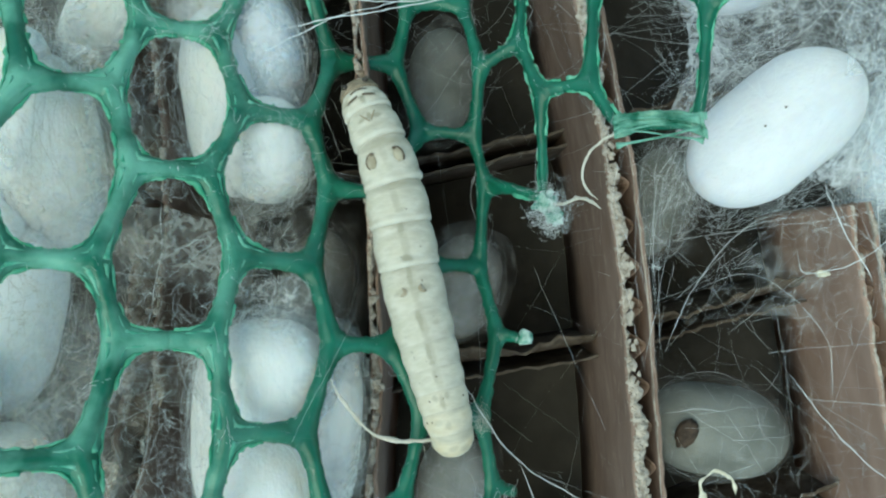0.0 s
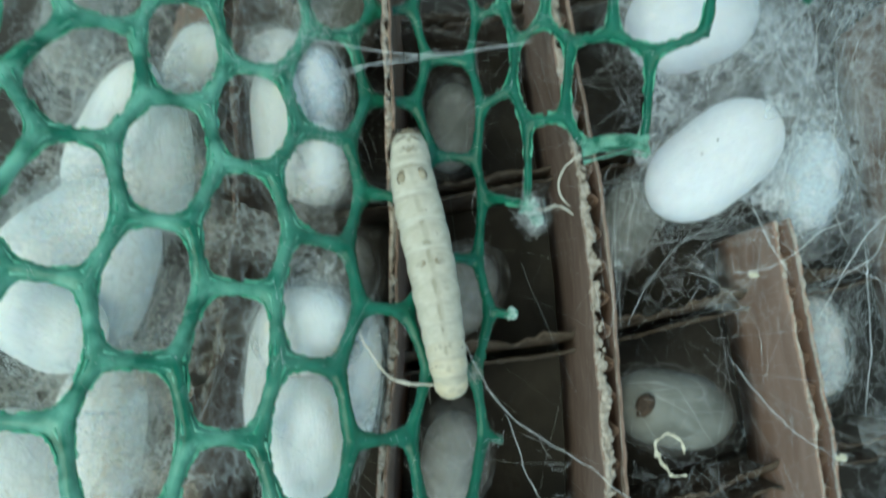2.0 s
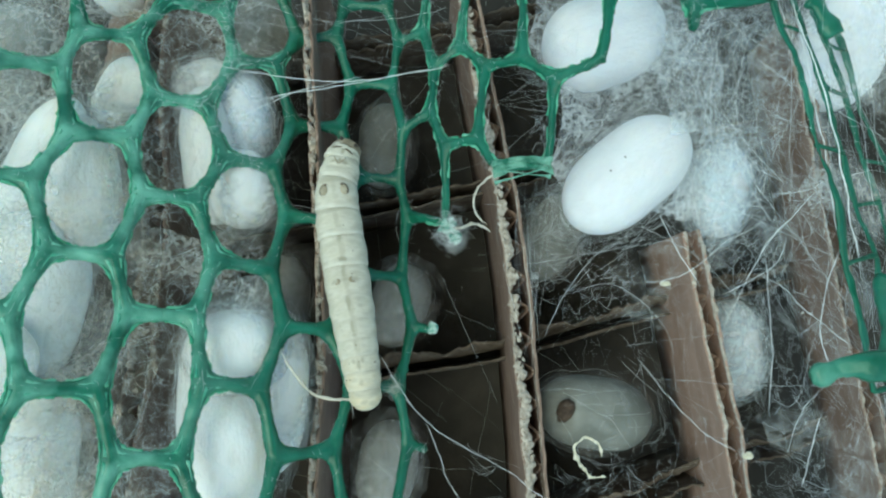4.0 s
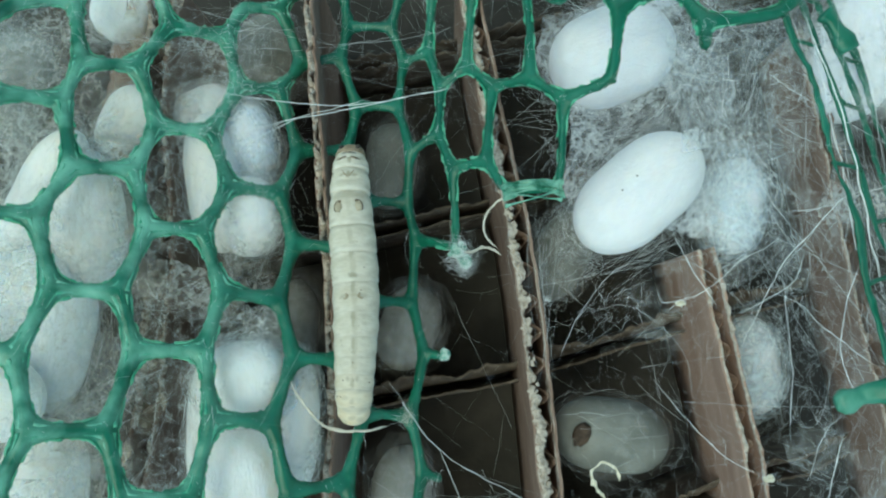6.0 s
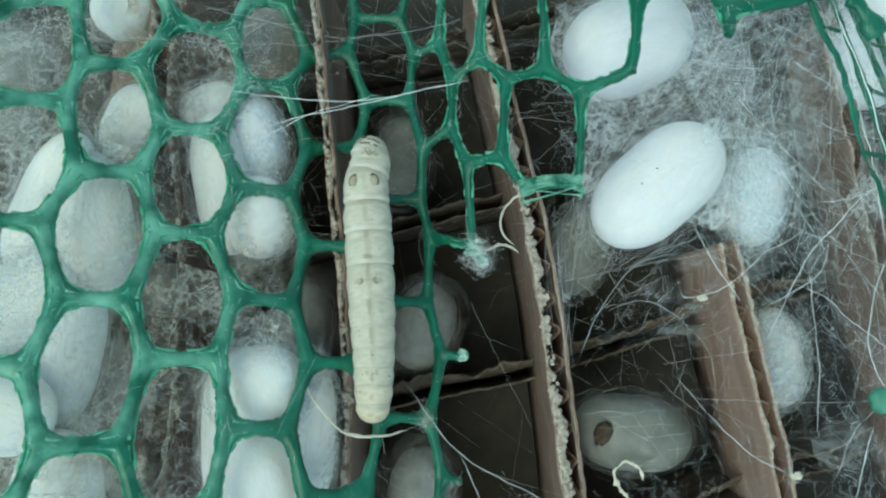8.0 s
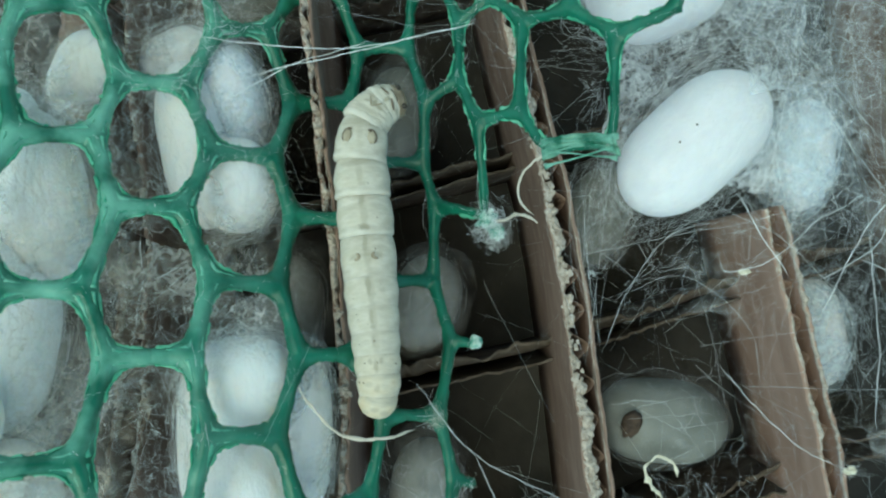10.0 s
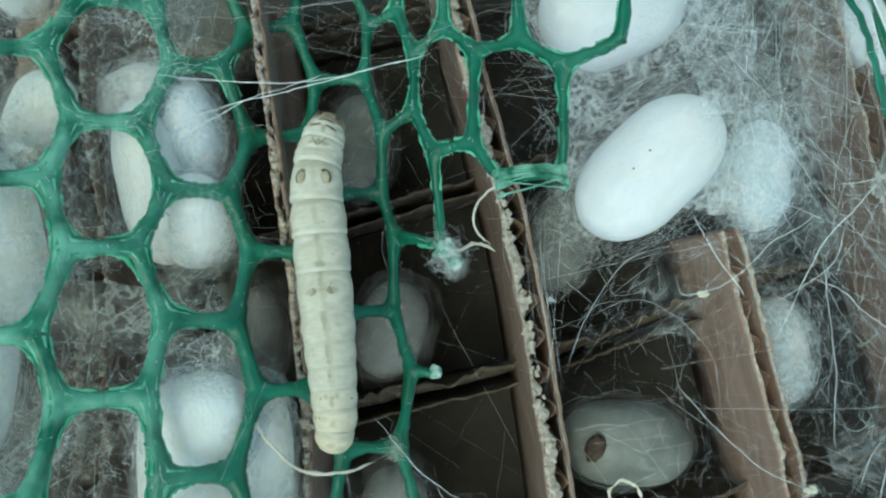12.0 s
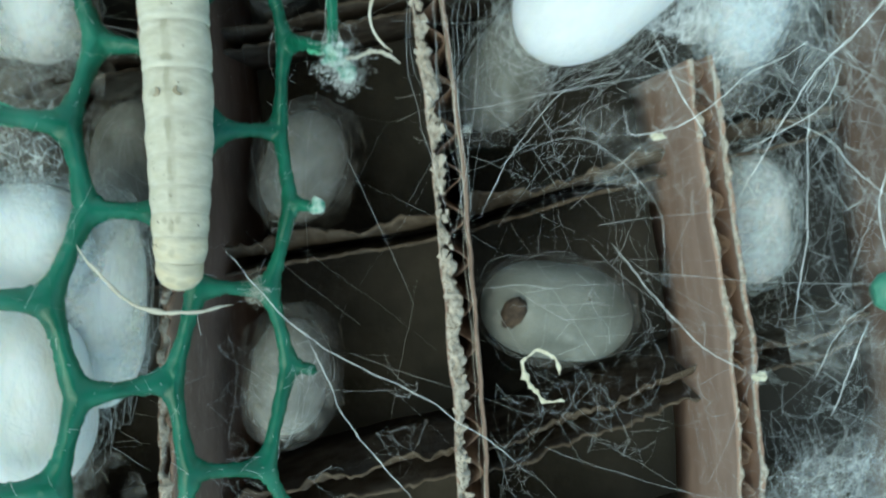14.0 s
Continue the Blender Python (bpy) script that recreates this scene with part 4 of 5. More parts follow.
# ---------------------------------------------------------------- silkworm
# Its spine in plan, mm: head tip, neck, eye spots, crescents, tail, tail end. Heights of those stations:
SPINE_Z = (43.5, 45.5, 46.5, 48.5, 52.0, 50.5)
EARLY = [
    (0.0, (-14.9, 28.2), (-12.3, 21.5), (-9.2, 14.9), (-4.6, -7.3), (0.8, -27.1), (2.0, -32.6)),
    (0.5, (-14.5, 25.6), (-11.4, 19.8), (-8.2, 13.7), (-3.9, -6.9), (1.0, -27.1), (2.2, -32.6)),
    (1.0, (-9.8, 24.6), (-8.6, 18.9), (-7.6, 12.5), (-3.4, -6.2), (0.9, -26.9), (2.2, -33.0)),
    (1.5, (-9.9, 23.8), (-9.0, 18.0), (-7.9, 12.6), (-3.3, -6.1), (0.8, -26.8), (2.1, -33.0)),
    (2.0, (-9.7, 23.8), (-9.1, 18.5), (-8.3, 12.9), (-3.5, -6.2), (0.7, -26.7), (1.9, -33.0)),
    (2.5, (-9.3, 23.6), (-9.3, 18.6), (-8.3, 13.3), (-3.7, -6.2), (0.6, -26.7), (1.8, -33.2)),
    (3.0, (-7.4, 24.5), (-9.1, 19.4), (-8.4, 13.6), (-3.9, -6.3), (0.4, -26.8), (1.4, -33.4)),
    (3.5, (-4.6, 26.1), (-7.9, 20.6), (-8.2, 14.4), (-4.2, -6.3), (0.2, -26.8), (1.2, -33.2)),
]
MIDDLE = [
    (6.0, (-6.3, 32.3), (-6.3, 25.5), (-6.1, 17.3), (-4.8, -3.2), (-4.9, -23.8), (-5.0, -28.6)),
    (6.5, (-6.0, 34.1), (-6.5, 26.6), (-6.6, 18.6), (-5.4, -1.9), (-5.2, -23.6), (-5.3, -27.6)),
    (7.0, (-6.6, 34.0), (-5.8, 27.6), (-5.4, 20.6), (-4.8, -0.8), (-5.0, -23.0), (-5.4, -27.4)),
]
LATE = [
    (9.5, (1.5, 29.7), (-3.3, 31.5), (-5.7, 24.1), (-4.8, 1.2), (-3.9, -20.8), (-4.9, -26.7)),
    (10.0, (2.7, 31.7), (-2.5, 31.3), (-5.6, 24.3), (-4.9, 1.3), (-3.8, -20.7), (-5.0, -26.5)),
    (10.5, (5.6, 32.2), (-1.0, 30.8), (-5.3, 24.6), (-5.0, 1.3), (-3.8, -20.8), (-5.2, -26.4)),
    (11.0, (4.9, 33.7), (-1.9, 32.4), (-5.4, 24.5), (-4.9, 1.3), (-4.0, -20.7), (-5.4, -26.4)),
    (11.5, (0.8, 33.2), (-3.6, 29.9), (-6.0, 23.5), (-5.0, 1.2), (-4.2, -20.7), (-5.5, -26.4)),
    (12.0, (-2.3, 35.2), (-4.4, 29.2), (-5.6, 22.9), (-4.9, 1.3), (-4.1, -20.8), (-5.4, -26.7)),
    (12.5, (-5.3, 35.2), (-5.8, 28.8), (-5.9, 22.8), (-4.8, 1.1), (-4.2, -21.0), (-5.5, -26.7)),
    (14.0, (-5.6, 35.6), (-5.9, 29.0), (-5.9, 22.9), (-4.8, 1.1), (-4.2, -21.0), (-5.5, -26.7)),
]
CUTS = (0.0, 0.035, 0.09, 0.165, 0.275, 0.375, 0.485, 0.605, 0.69, 0.765, 0.83, 0.885, 0.94, 1.0)
# Where the spine's named stations lie along the resting body; between them the rings stretch and close up.
STATIONS = (0.0, 0.20, 0.545, 0.91, 1.0)
GIRTH_AT = (0.0, 0.012, 0.032, 0.06, 0.105, 0.19, 0.32, 0.476, 0.645, 0.806, 0.91, 0.968, 0.99, 1.0)
GIRTH = (1.9, 2.9, 3.45, 3.85, 4.25, 4.65, 5.1, 5.08, 4.85, 4.25, 3.85, 3.3, 2.6, 1.7)
WORM_LENGTH = 62.0


def on_back(a, s0, across, along):
    """A spot on the upper skin of a segment (its local mm)."""
    r = float(np.interp(s0 + along / WORM_LENGTH, GIRTH_AT, GIRTH))
    return Vector((across, -along, math.sqrt(max(0.1, r * r - across * across)) + 0.02))


# Pigment on each ring, and painted fold shade at the front of rings 3 and 4: (x, y towards the head, half width, half
# length, depth).
BLOTS = {1: ((0.2, -0.3, 0.5, 1.0, 0.55), (-2.2, 0.4, 1.3, 0.5, 0.45), (2.2, 0.4, 1.3, 0.5, 0.35)),
         2: ((0.0, 1.3, 0.35, 0.9, 0.75), (-1.3, 1.0, 0.8, 0.4, 0.5), (1.3, 1.0, 0.8, 0.4, 0.45), (0.0, -0.6, 2.6, 0.7, 0.25)),
         3: ((0.0, 1.0, 0.55, 1.6, 0.22), (0.0, 3.0, 3.6, 0.8, 0.35), (0.4, -1.4, 0.7, 0.7, 0.15)),
         4: ((0.0, 2.7, 3.6, 0.8, 0.38), (0.1, 0.5, 0.55, 1.8, 0.28), (0.5, -1.4, 0.8, 0.5, 0.25)),
         5: ((0.35, 0.0, 0.6, 3.6, 0.24), (0.0, 2.6, 0.5, 1.2, 0.45), (-1.8, 1.6, 1.6, 0.7, 0.2), (0.1, -2.3, 0.9, 0.7, 0.55)),
         6: ((0.35, 0.0, 0.6, 3.6, 0.24), (0.0, 2.6, 0.42, 2.0, 0.45), (0.0, 0.3, 1.0, 0.5, 0.3), (-2.1, 0.1, 0.9, 0.6, 0.35), (2.1, 0.1, 0.9, 0.6, 0.35), (-2.3, 2.4, 1.7, 1.2, 0.15)),
         7: ((0.35, 0.0, 0.6, 3.6, 0.24), (0.0, 0.9, 0.45, 1.8, 0.45), (2.4, 0.0, 0.5, 0.5, 0.2)),
         8: ((0.35, 0.0, 0.6, 3.6, 0.24), (0.0, 0.2, 0.42, 1.4, 0.36), (0.1, -1.6, 0.5, 0.5, 0.3)),
         9: ((0.35, 0.0, 0.6, 3.6, 0.16), (0.0, 0.4, 0.4, 1.0, 0.28), (-1.5, 0.2, 0.7, 0.6, 0.15)),
         10: ((0.0, -0.2, 0.45, 1.2, 0.42), (-1.0, 0.6, 0.45, 0.6, 0.38), (1.0, 0.6, 0.45, 0.6, 0.38)),
         11: ((0.0, -0.3, 0.5, 0.7, 0.3), (-1.5, 0.4, 0.6, 0.6, 0.2)),
         12: ((0.0, 0.6, 0.7, 0.6, 0.3), (1.6, 0.0, 0.6, 0.8, 0.28), (-1.6, -0.4, 0.6, 0.6, 0.2))}


def silkworm():
    worm = empty("silkworm", -4.5, -2, 42)
    tagged(worm, "plump cream-white silkworm larva with grey crescent marks", "silkworm")
    segments = []
    names = ["head"] + ["body_segment"] * 11 + ["tail_segment"]
    for i, name in enumerate(names):
        s0, s1 = CUTS[i], CUTS[i + 1]
        mid, half = 0.5 * (s0 + s1), 0.5 * (s1 - s0) * WORM_LENGTH
        lap = 1.3
        bm = bmesh.new()
        rings, sides = [], 36
        steps = np.linspace(-half - (0 if i == 0 else lap), half + (0 if i == 12 else 0.25), 27)
        # the chest rings stand out as cups, each over the front of the next; the rings behind are smoother
        step = (0.02, 0.04, 0.045, 0.05, 0.048, 0.04, 0.026, 0.022, 0.018, 0.02, 0.024, 0.03, 0.03)[i]
        for y in steps:
            s = min(1, max(0, mid + y / WORM_LENGTH))
            r = float(np.interp(s, GIRTH_AT, GIRTH))
            back = y / half
            rise = step * (0.9 * (1.0 if i < 6 else 0.35) * math.exp(-((back - 0.86) / 0.17) ** 2) + 0.35 * math.exp(-((back - 0.1) / 0.5) ** 2) - (0.9 if i < 7 else 0.3) * math.exp(-((back + 1.0) / 0.22) ** 2) - 0.25 * math.exp(-((back - 0.52) / 0.13) ** 2))
            tuck = 0.14 * max(0.0, -back - 1.0) * half / lap + 0.55 * max(0.0, back - 1.0) * half
            ring = []
            for k in range(sides):
                a = 2 * math.pi * k / sides
                c, q = math.cos(a), math.sin(a)
                soft = 0.7 + 0.75 * noise.noise(Vector((c * 1.5, q * 1.5, i * 3.7)))
                # lobes along the flank, flatter belly, fine wrinkles across
                flank = 0.028 * abs(c) ** 4 * math.cos(2.4 * back) * (1.0 if i > 4 else 0.5)
                crinkle = (0.05 if i in (1, 2) else 0.010) * noise.noise(Vector((c * 2.6, q * 2.6, s * (95 if i in (1, 2) else 60))))
                rr = r * (1 + rise * soft + flank + crinkle - tuck * (0.4 if back > 0 else 1.0)) * (1 + 0.014 * noise.noise(Vector((c * 2, q * 2, s * 30))))
                ring.append(bm.verts.new(Vector((rr * c, -y, rr * q * (0.94 if q > 0 else 0.8))) * MM))
            rings.append(ring)
        for a, b in zip(rings, rings[1:]):
            for k in range(sides):
                bm.faces.new((a[k], a[(k + 1) % sides], b[(k + 1) % sides], b[k]))
        for ring, y in ((rings[0], steps[0]), (rings[-1], steps[-1])):
            tip = bm.verts.new((0, -(y + math.copysign(0.4, y)) * MM, 0))
            for k in range(sides):
                bm.faces.new((ring[k], ring[(k + 1) % sides], tip))
        coat = HEAD_BROWN if i == 0 else skin("worm_skin", half, BLOTS[i], warm=(i - 9) / 3 if i > 9 else 0.0, rim=0.28 if i < 6 else 0.05)
        seg = part(name, bm, coat, worm, "brownish head capsule" if i == 0 else "yellowish tail end" if i >= 11 else "")
        segments.append((seg, mid))

        def stripe(label, points, radius, mat, high=0.12):
            b = bmesh.new()
            rad = [radius * (0.35 + 0.65 * math.sin(math.pi * (j + 0.5) / len(points))) for j in range(len(points))]
            tube(b, points, rad, sides=8, ratio=high)
            part(label, b, mat, seg)

        if i == 3:
            for side in (-1, 1):
                arc = [on_back(0, mid, side * (2.1 + 0.8 * math.cos(t) + 0.25 * math.sin(t) * -1), -0.45 - 1.2 * math.sin(t)) for t in np.linspace(-1.1, 2.0, 16)]
                stripe("eye_spot", [q + Vector((0, 0, 0.14)) for q in arc], 0.42, MARK, 0.2)
                inner = [on_back(0, mid, side * (2.2 + 0.2 * u), -0.4 + u) + Vector((0, 0, 0.06)) for u in np.linspace(-1.1, 1.1, 8)]
                stripe("eye_spot_fill", inner, 0.82, EYE_BROWN, 0.12)
        if i == 6:
            for side in (-1, 1):
                arc = [on_back(0, mid, side * (2.0 + 0.75 * math.cos(t)), -0.1 + 0.6 * math.sin(t)) + Vector((0, 0, 0.06)) for t in np.linspace(1.4, 4.2, 10)]
                stripe("crescent_mark", arc, 0.34, MARK_SOFT)
        rng = random.Random(i + 20)
        for _ in range({4: 1, 5: 2, 6: 1, 7: 3, 8: 3, 9: 3, 10: 3, 11: 2}.get(i, 0)):
            x, u = rng.uniform(-3.4, 3.4), rng.uniform(-half * 0.6, half * 0.6)
            stripe("speck", [on_back(0, mid, x + 0.05 * j, u + 0.09 * j) + Vector((0, 0, 0.07)) for j in range(4)], rng.uniform(0.08, 0.15), EYE_GREY if rng.random() < 0.6 else MARK)
        if i == 0:
            for side in (-1, 1):
                stripe("eye", [on_back(0, mid, side * (1.75 + 0.05 * j), -0.55 + 0.26 * j) + Vector((0, 0, 0.1)) for j in range(5)], 0.6, DARK, 0.5)
        if i == 1:
            # crumpled folds behind the head
            stripe("collar", [Vector((3.1 * math.sin(t), half * 0.45 - 0.9 * math.sin(t) ** 2, 3.1 * math.cos(t) + 0.2)) for t in np.linspace(-1.25, 1.25, 13)], 0.62, HEAD_PALE, 0.8)
            stripe("collar_line", [Vector((3.0 * math.sin(t), half * 0.45 + 0.75 - 0.9 * math.sin(t) ** 2, 3.0 * math.cos(t) + 0.15)) for t in np.linspace(-1.2, 1.2, 13)], 0.34, MARK, 0.8)
            for side in (-1, 1):
                stripe("neck_crease", [on_back(0, mid, side * (0.4 + 0.42 * j), -0.35 + 0.1 * j) + Vector((0, 0, 0.06)) for j in range(6)], 0.24, MARK)
        if i == 2:
            for side in (-1, 1):
                stripe("neck_mark", [on_back(0, mid, side * (0.10 + 0.24 * j), -0.2 - 0.34 * j) + Vector((0, 0, 0.06)) for j in range(6)], 0.17, MARK_SOFT)
    return worm, segments


def rounded(line, half=21):
    """The line with the sharp bend at the neck eased, its ends and the rear body kept."""
    q = np.concatenate([2 * line[0] - line[half:0:-1], line, 2 * line[-1] - line[-2:-half - 2:-1]])
    eased = np.array([q[i:i + 2 * half + 1].mean(axis=0) for i in range(len(line))])
    share = np.clip((90 - np.arange(len(line))) / 40, 0, 1)[:, None]
    return line + (eased - line) * share


def worm_rows(worm, segments):
    rows = {seg: [] for seg, _ in segments}
    for t, *plan in EARLY + MIDDLE + LATE:
        line = rounded(smooth_line([(*p, z) for p, z in zip(plan, SPINE_Z)], 201))
        marks = [int(np.argmin(np.linalg.norm(line[:, :2] - np.array(plan[k]), axis=1))) for k in (2, 3, 4)]
        marks = [0, *(0.9 * m + 0.1 * 200 * c for m, c in zip(marks, STATIONS[1:4])), 200]
        for seg, s in segments:
            i = float(np.interp(s, STATIONS, marks))
            p = np.array([np.interp(i, np.arange(201), line[:, k]) for k in range(3)])
            a, b = line[max(0, int(i) - 10)], line[min(200, int(i) + 11)]
            f = Vector(a - b).normalized()
            side = f.cross(Vector((0, 0, 1))).normalized()
            up = side.cross(f)
            m = Matrix((side, f, up)).transposed().to_4x4()
            m.translation = Vector(p) * MM - worm.location
            rows[seg].append((t, m))
    return rows


WORM, SEGMENTS = silkworm()


# ---------------------------------------------------------------- silk
def web(name, corners, count, thick, reach, radius, seed, label, mat=None, bubbles=0, bubble=2.6, wiggle=0.5, steps=10, clump=0.0):
    """Loose silk over a patch given by four corners (mm), going round: thin wandering threads that leave round gaps."""
    rng = np.random.default_rng(seed)
    c = np.array(corners, float)
    u, v = rng.random((2, count, 1))
    start = c[0] * (1 - u) * (1 - v) + c[1] * u * (1 - v) + c[2] * u * v + c[3] * (1 - u) * v
    if clump:
        drift = np.array([noise.noise_vector(Vector(q) * 0.055 + Vector((seed, 0, 0))) for q in start]) + 0.6 * np.array([noise.noise_vector(Vector(q) * 0.16 + Vector((0, seed, 0))) for q in start])
        start = start + clump * drift
    e1, e2 = c[1] - c[0], c[3] - c[0]
    e1, e2 = e1 / np.linalg.norm(e1), e2 / np.linalg.norm(e2)
    up = np.cross(e1, e2)
    up /= np.linalg.norm(up)
    start = start + up * rng.normal(scale=thick / 2, size=(count, 1))
    ang = rng.uniform(0, 2 * math.pi, (count, 1)) + np.cumsum(rng.normal(scale=wiggle / 2, size=(count, steps)), axis=1)
    step = rng.uniform(reach[0], reach[1], (count, 1)) / steps
    move = (np.cos(ang) * step)[..., None] * e1 + (np.sin(ang) * step)[..., None] * e2 + (rng.normal(scale=0.12, size=(count, steps)) * step)[..., None] * up
    line = start[:, None] + np.cumsum(move, axis=1)
    if bubbles:
        u, v = rng.random((2, bubbles, 1))
        seeds = c[0] * (1 - u) * (1 - v) + c[1] * u * (1 - v) + c[2] * u * v + c[3] * (1 - u) * v
        size = bubble * rng.uniform(0.5, 1.5, bubbles)
        flat = line.reshape(-1, 3)
        for lo in range(0, len(flat), 4000):
            q = flat[lo:lo + 4000]
            dx = q[:, None] - seeds[None]
            dx = dx - (dx @ up)[..., None] * up
            dist = np.linalg.norm(dx, axis=2) / size
            near = dist.argmin(axis=1)
            rows = np.arange(len(q))
            dd = dist[rows, near]
            push = np.where(dd < 1, (0.86 + 0.14 * dd) / np.maximum(dd, 0.05), 1.0)
            flat[lo:lo + 4000] = q + dx[rows, near] * (push - 1)[:, None]
        line = flat.reshape(line.shape)
    thin = radius[0] * (radius[1] / radius[0]) ** (rng.random(count) ** 2.2)
    return tagged(threads(name, line, thin, mat or SILK), label, "silk web", kind="stuff")


def lace(corners, count, thick, radius, seed, label, gaps=0.0, scale=0.06, mat=None, near=3, strays=0.08):
    """A tangle of silk joined at knots: threads from knot to knot leave open, uneven cells. gaps: how much of the patch stays clear."""
    rng = np.random.default_rng(seed)
    c = np.array(corners, float)
    u, v = rng.random((2, count * 4, 1))
    q = c[0] * (1 - u) * (1 - v) + c[1] * u * (1 - v) + c[2] * u * v + c[3] * (1 - u) * v
    dense = np.array([noise.noise(Vector(p) * scale + Vector((seed, 0, 0))) + 0.5 * noise.noise(Vector(p) * scale * 3 + Vector((0, seed, 0))) for p in q])
    q = q[dense + rng.normal(scale=0.12, size=len(q)) > gaps][:count]
    up = np.cross(c[1] - c[0], c[3] - c[0])
    up /= np.linalg.norm(up)
    q = q + up * rng.normal(scale=thick / 2, size=(len(q), 1))
    pairs = set()
    for i in range(len(q)):
        d = np.linalg.norm(q - q[i], axis=1)
        for k in np.argsort(d)[1:near + 1]:
            pairs.add((min(i, int(k)), max(i, int(k))))
        if rng.random() < strays:
            k = int(np.argsort(d)[min(len(q) - 1, int(rng.integers(8, 60)))])
            pairs.add((min(i, k), max(i, k)))
    pairs = np.array(sorted(pairs))
    a, b = q[pairs[:, 0]], q[pairs[:, 1]]
    span = np.linalg.norm(b - a, axis=1)[:, None, None]
    t = np.linspace(-0.03, 1.03, 6)[None, :, None]
    bow = rng.normal(scale=0.06, size=(len(pairs), 1, 3)) * span
    line = a[:, None] + (b - a)[:, None] * t + bow * np.sin(math.pi * t) + rng.normal(scale=0.03, size=(len(pairs), 6, 3)) * np.minimum(span, 3)
    thin = radius[0] * (radius[1] / radius[0]) ** (rng.random(len(pairs)) ** 2.0)
    return tagged(threads("silk_web", line, thin, mat or SILK), label, "silk web", kind="stuff")


FINE, STRAY = (0.004, 0.018), (0.014, 0.036)
web("silk_web", ((46, 68, 42), (90, 68, 54), (98, 6, 38), (50, 12, 32)), 240, 9, (16, 44), FINE, 41, "dense white silk web round the big cocoon", bubbles=300, bubble=2.8, clump=7, wiggle=0.2)
web("silk_web", ((58, 64, 46), (96, 62, 53), (97, 24, 41), (70, 26, 36)), 220, 10, (16, 44), FINE, 51, "dense white silk web beside the big cocoon", bubbles=260, bubble=2.4, clump=6, wiggle=0.16)
web("silk_web", ((66, 60, 48), (84, 60, 53), (92, 8, 36), (76, 8, 32)), 60, 6, (26, 60), (0.010, 0.040), 52, "taut white silk threads beside the big cocoon", wiggle=0.08, clump=10)
web("silk_web", ((50, 66, 46), (92, 66, 54), (104, 4, 40), (54, 8, 34)), 110, 8, (16, 50), STRAY, 61, "stray white silk threads round the big cocoon", wiggle=0.2)
web("silk_web", ((82, 12, 34), (112, 12, 40), (118, -46, 38), (88, -46, 34)), 140, 8, (14, 44), FINE, 42, "loose grey silk web between the dividers", wiggle=0.12, clump=8)
web("silk_web", ((80, 12, 36), (112, 12, 42), (118, -60, 40), (88, -60, 36)), 46, 6, (16, 48), (0.010, 0.034), 62, "stray silk threads between the dividers", wiggle=0.1)
web("silk_web", ((40, 14, 30), (74, 12, 32), (72, -22, 28), (42, -20, 26)), 44, 8, (12, 34), FINE, 43, "thin silk web across a cardboard cell", wiggle=0.12, clump=8)
web("silk_web", ((42, 12, 32), (72, 10, 34), (78, -66, 33), (42, -66, 32)), 16, 6, (14, 42), (0.008, 0.026), 63, "stray silk threads across a cardboard cell", wiggle=0.1)
web("silk_web", ((-10, 20, 20), (34, 20, 26), (38, -66, 24), (-10, -66, 22)), 20, 12, (22, 50), FINE, 44, "sparse silk threads in a dark cell", wiggle=0.1, clump=8)
web("silk_web", ((-88, 62, 55), (-26, 62, 33), (-22, 0, 40), (-86, 0, 66)), 800, 9, (5, 18), FINE, 45, "dusty silk web under the far part of the net", mat=SILK_OLD, bubbles=460, bubble=2.2, clump=7)
web("silk_web", ((-88, 4, 68), (-24, 4, 42), (-18, -66, 52), (-84, -66, 76)), 850, 9, (5, 18), FINE, 46, "dusty silk web under the near part of the net", mat=SILK_OLD, bubbles=460, bubble=2.2, clump=7)
web("silk_web", ((-88, 70, 58), (-26, 70, 34), (-18, -66, 52), (-84, -66, 76)), 240, 7, (10, 32), (0.010, 0.034), 64, "stray silk threads under the net", wiggle=0.15)
web("silk_web", ((-32, 80, 30), (36, 82, 38), (24, 34, 34), (-24, 34, 30)), 120, 6, (22, 56), FINE, 47, "stretched silk threads over the net's fold", wiggle=0.25, clump=6)
web("silk_web", ((86, 70, 66), (122, 70, 40), (124, -20, 36), (96, -20, 60)), 260, 6, (10, 40), FINE, 48, "white silk strung over the torn net wall", wiggle=0.3, clump=6)
web("silk_web", ((90, 66, 66), (112, 66, 52), (116, -16, 46), (98, -16, 60)), 70, 4, (20, 60), STRAY, 65, "taut white silk threads along the torn net wall", wiggle=0.1)
web("silk_web", ((92, -60, 36), (124, -52, 36), (126, -84, 34), (94, -84, 34)), 1200, 6, (5, 20), FINE, 49, "matted pale silk between two dividers", bubbles=120, bubble=2.2, clump=6)

LACE = (0.005, 0.022)
lace(((58, 64, 47), (98, 62, 54), (98, 26, 42), (68, 28, 36)), 380, 10, LACE, 71, "lacy white silk beside the big cocoon", gaps=-0.3)
lace(((38, 46, 42), (62, 44, 46), (60, 36, 40), (36, 20, 36)), 200, 8, LACE, 72, "lacy white silk beside the big cocoon", gaps=-0.2)
lace(((44, 14, 32), (76, 14, 34), (72, -16, 30), (46, -14, 28)), 60, 7, LACE, 73, "lacy silk tangle across a cardboard cell", gaps=0.0)
lace(((58, -6, 29), (68, -5, 30), (75, -64, 29), (60, -64, 26)), 50, 7, LACE, 74, "lacy silk tangle beside a cardboard divider", gaps=-0.05)
lace(((42, -44, 30), (66, -46, 28), (74, -74, 26), (42, -74, 30)), 90, 8, LACE, 75, "sparse silk tangle in a dark cell", gaps=0.05)
